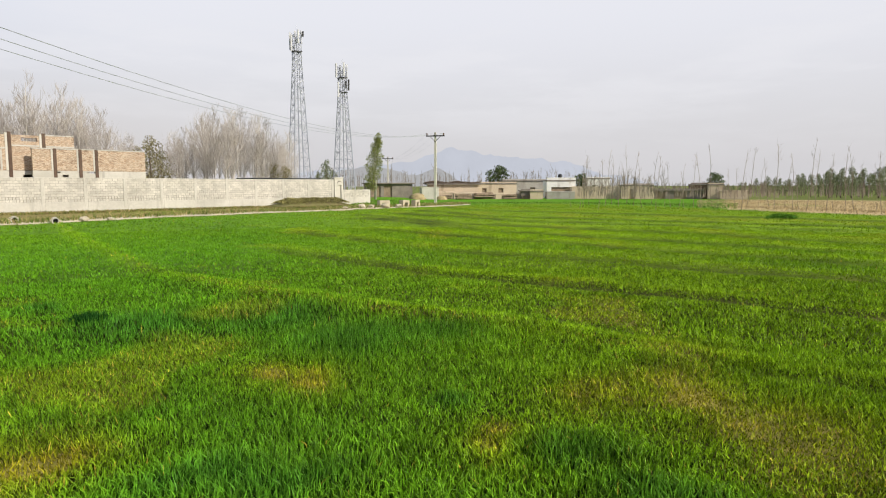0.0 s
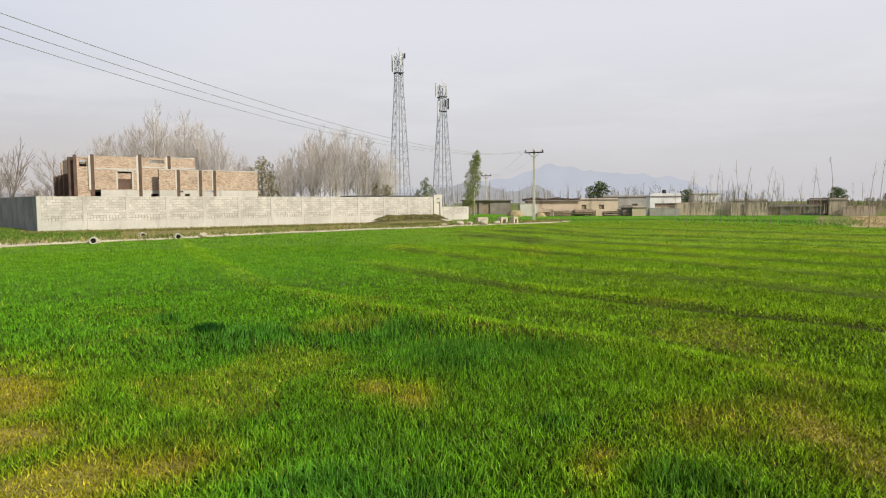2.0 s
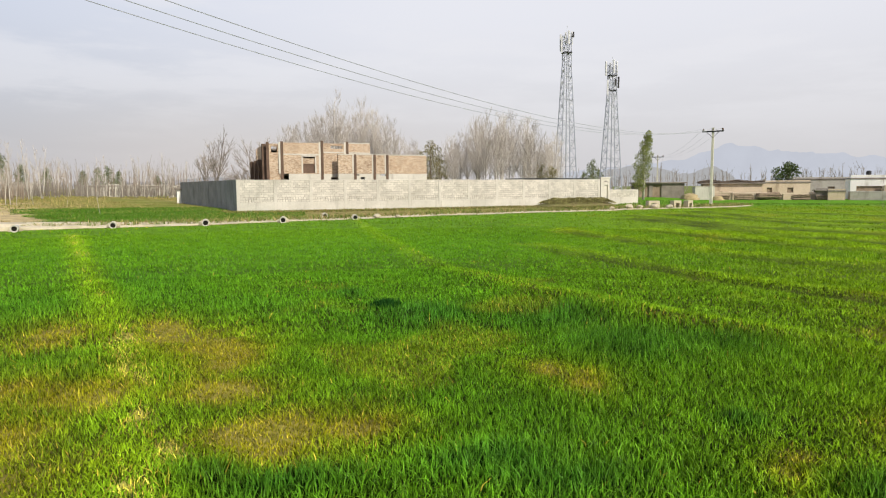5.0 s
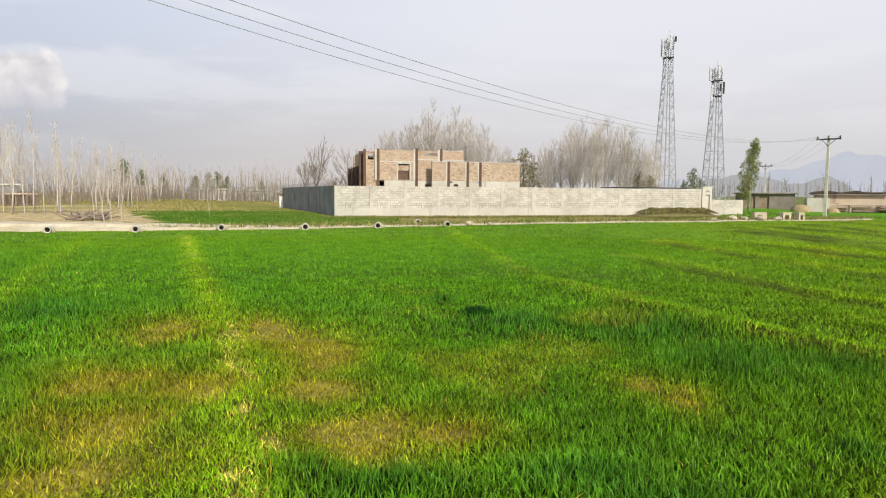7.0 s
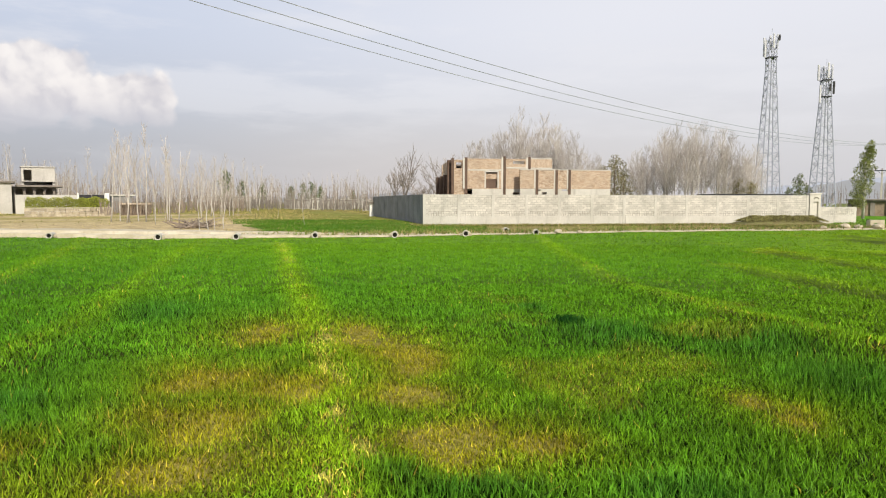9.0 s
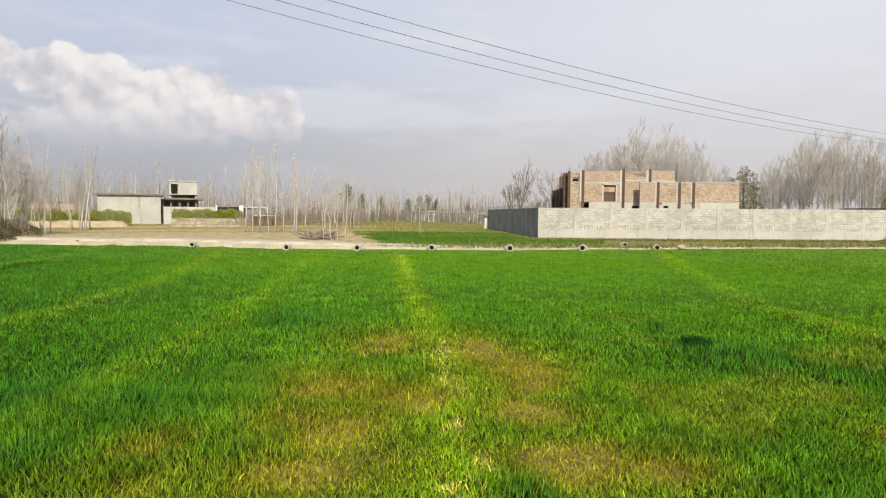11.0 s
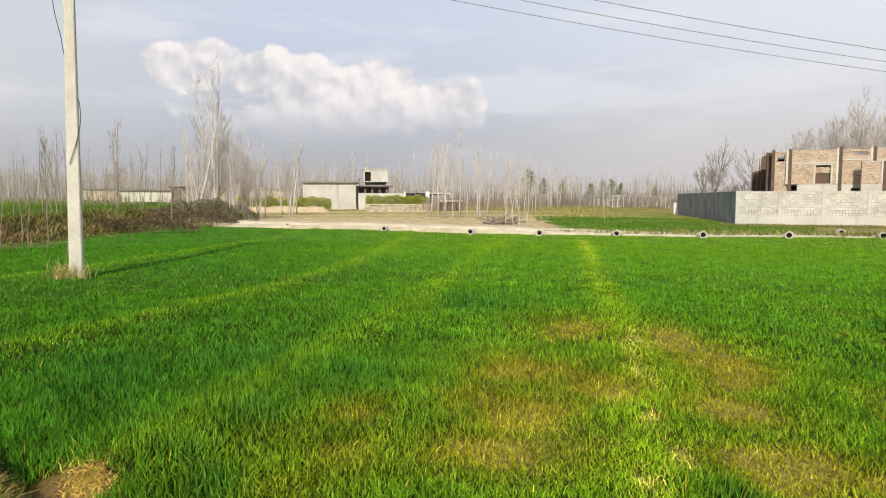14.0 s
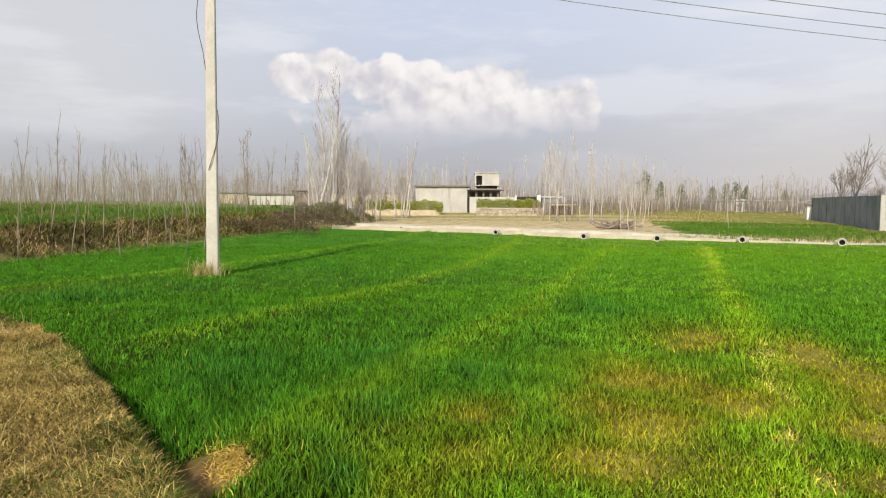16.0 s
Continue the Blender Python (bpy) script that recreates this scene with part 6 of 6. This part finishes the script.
for x in (-1.3, -0.4, 0.5, 1.3):
    part("post", Shape().box(x - 0.06, x + 0.06, -0.6, -0.48, -0.2, 1.15), M_WOOD, pen)
# back wall in a dark colour that paints the shade inside the pen
part("back_wall", Shape().box(-1.4, 1.4, 0.5, 0.7, -0.2, 1.15), M_BROWNBARK, pen)
part("roof", Shape().box(-1.6, 1.6, -0.8, 0.9, 1.15, 1.3, 0.03), M_MUD, pen)
for k, (b, d, s) in enumerate(((61.5, 42, 1.0), (60.8, 43, 0.8), (62.2, 43.5, 0.9))):
    pile = Shape()
    for j in range(26):
        a = r.uniform(0, 6.28)
        pile.tube([(r.uniform(-0.8, 0.8), r.uniform(-0.5, 0.5), 0.05), (r.uniform(-0.8, 0.8) + math.cos(a), r.uniform(-0.4, 0.4) + math.sin(a) * 0.5, r.uniform(0.1, 0.7))], [0.05, 0.02], 5)
    ob = part("brushwood_pile", pile, M_BRUSH)
    ob.matrix_basis = far_place(b, d) @ Matrix.Diagonal((s, s, s, 1))
    tagged(ob, "heap of cut pale branches beside the channel", "brushwood", "brushwood heaps", "stuff")

# ---- other buildings ----


def flat_building(name, m, width, depth, height, mat, label, doors=(), parapet=0.25, roof=None, category="house", eave=0.2):
    ob = thing(name, m, label, category)
    part("wall", Shape().wall(0, width, -0.3, height, 0, 0.3, doors), mat, ob)
    part("wall", Shape().box(0, 0.3, 0.31, depth, -0.3, height), mat, ob)
    part("wall", Shape().box(width - 0.3, width, 0.31, depth, -0.3, height), mat, ob)
    part("wall", Shape().box(0.31, width - 0.31, depth - 0.3, depth, -0.3, height), mat, ob)
    if eave > -0.1:
        part("roof", Shape().box(-eave, width + eave, -eave - 0.03, depth + eave, height, height + 0.16, 0.03), roof or M_SLAB, ob)
    else:
        part("coping", Shape().box(-0.02, width + 0.02, -0.03, 0.34, height, height + 0.09, 0.03), mat, ob)
    if parapet and eave > -0.1:
        part("parapet", Shape().box(0, width, 0.0, 0.2, height + 0.185, height + 0.185 + parapet, 0.02), mat, ob)
    for a, b, c, d in doors:
        part("door", Shape().box(a, b, 0.2, 0.26, c, d), M_WOOD, ob)
    return ob


flat_building("white_farmhouse", far_place(92.4, 112, 1.5), 7.2, 4, 1.35, M_PALE, "small pale-plastered house across the raised field", parapet=0)
flat_building("grey_outbuilding", far_place(88.6, 112, 1.5) @ pose(-0.5, 0.6, 0), 2.6, 3, 2.0, M_SLAB, "dark open outbuilding beside the white house", ((0.4, 1.0, 0, 1.6), (1.5, 2.2, 0, 1.6)), 0)
flat_building("mud_house", far_place(95.2, 150, 1.6), 14, 5, 1.9, M_MUD, "low mud-walled building beyond the raised field", parapet=0)
flat_building("mud_house", far_place(85.5, 150, 1.5), 16, 5, 2.1, M_MUD, "long low mud building behind the poplars", parapet=0)
for b, d, wd, hg, mat, lab in ((54.2, 130, 13, 1.5, M_FARWALL, "long pale compound wall beyond the plots"), (60.5, 140, 10, 2.0, M_FARWALL, "mud-brown farm building among bare trees"), (49.8, 145, 14, 1.6, M_FARWALL, "brown mud-walled compound among bare trees"), (46.8, 150, 8, 1.8, M_FARWALL, "pale low house beyond the orchards"), (51.9, 122, 1.5, 1.7, M_PALE, "small white hut beyond the plots"), (47.6, 118, 1.2, 1.5, M_PALE, "small white hut beyond the wall's end")):
    flat_building("far_house", far_place(b, d), wd, 5, hg, mat, lab, parapet=0.2, eave=0.08)
flat_building("white_hut", COMPOUND @ pose(-3.75, 22.0, 0), 0.5, 2, 1.6, M_WHITE, "small white hut at the end of the side wall", parapet=0)

white = flat_building("white_house", far_place(-6.8, 104, None, 8), 4.5, 4.5, 2.7, M_WHITE, "white flat-roofed house with a shaded window band", ((0.7, 4.3, 1.1, 1.75),), 0.35, eave=0.05)
vr = random.Random(21)
open_shed = flat_building("open_shed", far_place(8.7, 97, None, 8), 6.7, 4, 1.95, M_SLAB, "dark open-fronted shed with a flat roof", ((0.5, 1.9, -0.2, 1.7), (2.4, 3.6, -0.2, 1.7)), 0, eave=0.3)
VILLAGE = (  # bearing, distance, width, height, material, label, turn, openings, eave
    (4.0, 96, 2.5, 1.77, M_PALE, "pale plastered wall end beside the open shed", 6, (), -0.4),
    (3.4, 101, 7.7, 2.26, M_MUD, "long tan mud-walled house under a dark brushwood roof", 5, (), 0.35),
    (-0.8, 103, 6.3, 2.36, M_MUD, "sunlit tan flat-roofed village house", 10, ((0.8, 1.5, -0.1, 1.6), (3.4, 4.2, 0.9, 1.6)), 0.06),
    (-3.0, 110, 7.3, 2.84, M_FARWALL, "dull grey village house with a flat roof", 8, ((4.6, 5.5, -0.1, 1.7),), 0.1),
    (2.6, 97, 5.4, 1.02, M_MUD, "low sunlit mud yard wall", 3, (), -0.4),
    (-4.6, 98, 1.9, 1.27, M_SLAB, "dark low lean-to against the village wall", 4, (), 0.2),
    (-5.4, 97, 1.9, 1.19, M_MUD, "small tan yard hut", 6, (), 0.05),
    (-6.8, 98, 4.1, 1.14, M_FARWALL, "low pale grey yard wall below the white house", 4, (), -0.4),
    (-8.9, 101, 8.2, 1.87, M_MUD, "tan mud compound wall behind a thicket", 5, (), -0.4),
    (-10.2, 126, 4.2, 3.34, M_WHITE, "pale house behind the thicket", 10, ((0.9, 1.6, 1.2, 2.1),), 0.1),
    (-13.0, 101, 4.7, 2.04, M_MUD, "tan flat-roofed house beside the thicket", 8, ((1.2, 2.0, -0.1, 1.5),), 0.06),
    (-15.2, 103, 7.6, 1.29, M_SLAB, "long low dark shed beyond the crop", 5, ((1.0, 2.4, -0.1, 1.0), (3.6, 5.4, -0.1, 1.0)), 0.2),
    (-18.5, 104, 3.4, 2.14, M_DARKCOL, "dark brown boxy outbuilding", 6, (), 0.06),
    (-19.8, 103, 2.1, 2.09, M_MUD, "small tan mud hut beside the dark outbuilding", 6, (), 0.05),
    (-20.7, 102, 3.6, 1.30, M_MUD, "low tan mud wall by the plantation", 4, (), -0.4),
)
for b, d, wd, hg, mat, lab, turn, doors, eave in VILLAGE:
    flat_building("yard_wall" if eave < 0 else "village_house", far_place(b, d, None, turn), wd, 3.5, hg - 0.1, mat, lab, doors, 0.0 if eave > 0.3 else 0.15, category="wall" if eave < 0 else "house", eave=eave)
roof_heap = Shape()
for k in range(420):
    u, v, turn = vr.uniform(-0.2, 7.6), vr.uniform(-0.3, 3.4), vr.uniform(-0.5, 0.5)
    z = vr.uniform(0.0, 0.35) * (0.6 + 0.4 * math.sin(u * 1.7))
    roof_heap.tube([(u - 0.6 * math.cos(turn), v - 0.6 * math.sin(turn), z), (u + 0.6 * math.cos(turn), v + 0.6 * math.sin(turn), z + vr.uniform(-0.03, 0.16))], [0.05, 0.02], 3)
ob = part("roof_brushwood", roof_heap, M_BROWNBARK)
ob.matrix_basis = far_place(VILLAGE[1][0], VILLAGE[1][1], None, VILLAGE[1][6]) @ pose(0, 0, VILLAGE[1][3] + 0.07)
tagged(ob, "dark brushwood heaped on the mud house's roof", "brushwood", kind="stuff")
tank = part("roof_tank", Shape().tube([(0, 0, 0), (0, 0, 0.5), (0, 0, 0.62)], [0.32, 0.32, 0.12], 10), M_DARKMETAL)
tank.matrix_basis = far_place(-7.9, 106) @ pose(0, 0, 3.22)
tagged(tank, "small dark water tank on the white house's roof", "water tank")
for b, d, wd, hg in ((1.2, 97, 5.5, 0.9), (-2.4, 98, 4.5, 0.7), (-4.6, 99, 3.4, 0.95), (3.2, 98, 3.6, 1.1)):
    ob = flat_building("yard_wall", far_place(b, d, None, 18), wd, 2.5, hg, M_MUD, "low broken mud yard wall in front of the village", (), 0, M_STRAW, "wall", -0.4)
for k, (b, d, s) in enumerate(((0.4, 96, 1.0), (-1.4, 97, 1.2), (-3.6, 97, 0.9), (-5.2, 98, 0.8), (2.0, 97, 0.8))):
    pile = Shape()
    for j in range(34):
        y0, z0 = vr.uniform(-0.5, 0.5), vr.uniform(0.05, 0.75)
        pile.tube([(-1.1 + vr.uniform(-0.2, 0.2), y0, z0), (1.1 + vr.uniform(-0.2, 0.2), y0 + vr.uniform(-0.1, 0.1), z0 + vr.uniform(-0.1, 0.1))], 0.07, 5)
    ob = part("timber_stack", pile, M_WOOD)
    ob.matrix_basis = far_place(b, d, None, 15) @ Matrix.Diagonal((s, s, s, 1))
    tagged(ob, "stack of dark weathered timber by the village walls", "timber stack", "timber stacks", "stuff")


def haystack(name, m, r, label):
    s = Shape()
    n, rings = 22, 8
    for i in range(rings + 1):
        a = i / rings * math.pi / 2
        for k in range(n):
            t = 2 * math.pi * k / n
            j = 1 + 0.3 * noise.noise(Vector((math.cos(t) * 2, math.sin(t) * 2, i * 0.6)))
            s.v.append((math.cos(t) * math.cos(a) * r * j, math.sin(t) * math.cos(a) * r * j, math.sin(a) * r * 0.8 - 0.03))
    s.f = [(i * n + k, i * n + (k + 1) % n, (i + 1) * n + (k + 1) % n, (i + 1) * n + k) for i in range(rings) for k in range(n)]
    ob = part(name, s, M_STRAW, smooth=True)
    ob.matrix_basis = m
    return tagged(ob, label, "haystack")


haystack("haystack", far_place(4.4, 92), 1.15, "rounded brown straw stack in front of the shed")
haystack("haystack", far_place(2.3, 94), 0.8, "pale plastered straw mound by the village wall")
haystack("haystack", far_place(68.0, 82), 1.2, "straw heap in the rough yard")

# dry weeds over the rough ground beyond the channel, stubble on the fallow plot
x, y = sector(90000, 30, 120, 38, 90)
keep = (beyond(x, y) > 5.5) & (terrace(x, y) < -1) & ((np.degrees(np.arctan2(-x, y)) > 58 + 3 * rolling(x, y, 2.0, 0.5)) | (np.hypot(x, y) > 58)) & (rolling(x, y, 13.0, 0.9) > -0.2)
keep &= ~((np.degrees(np.arctan2(-x, y)) > 60) & (np.hypot(x, y) < 82) & (rng.uniform(size=len(x)) < 0.95))
x, y = x[keep], y[keep]
c = np.where((rng.uniform(size=len(x)) < 0.4)[:, None], (0.24, 0.25, 0.06), (0.48, 0.40, 0.17)) * rng.uniform(0.5, 1.4, (len(x), 1))
blades("dry_weeds", x, y, rng.uniform(0.05, 0.2, len(x)), rng.uniform(0.04, 0.09, len(x)), c, M_DRY, "yellow dry weeds over the rough plots", "weeds", 1, 0.6)
x, y = sector(22000, 34, 95, -40, -19)
keep = beyond(x, y) > 1.0
x, y = x[keep], y[keep]
blades("stubble", x, y, rng.uniform(0.06, 0.22, len(x)), rng.uniform(0.03, 0.07, len(x)), np.array((0.50, 0.40, 0.22)) * rng.uniform(0.5, 1.3, (len(x), 1)), M_DRY, "pale dry stubble on the fallow plot", "stubble", 1, 0.5)
hedge("green_weed_clump", far_place(-25.2, 36.5) @ pose(-0.6, 0, 0), 1.2, 0.6, 0.22, (0.11, 0.24, 0.03), "dark green clump of weeds at the field's edge", "weeds", 1500, 0.07)
hedge("weed_clump", pose(-16.1, 53.6, 0.15, 0, 0, 50) @ pose(0.3, -0.2, 0), 7.0, 1.8, 0.55, (0.27, 0.25, 0.10), "dark weeds growing over the earth mound by the gate", "weeds", 5200, 0.08)
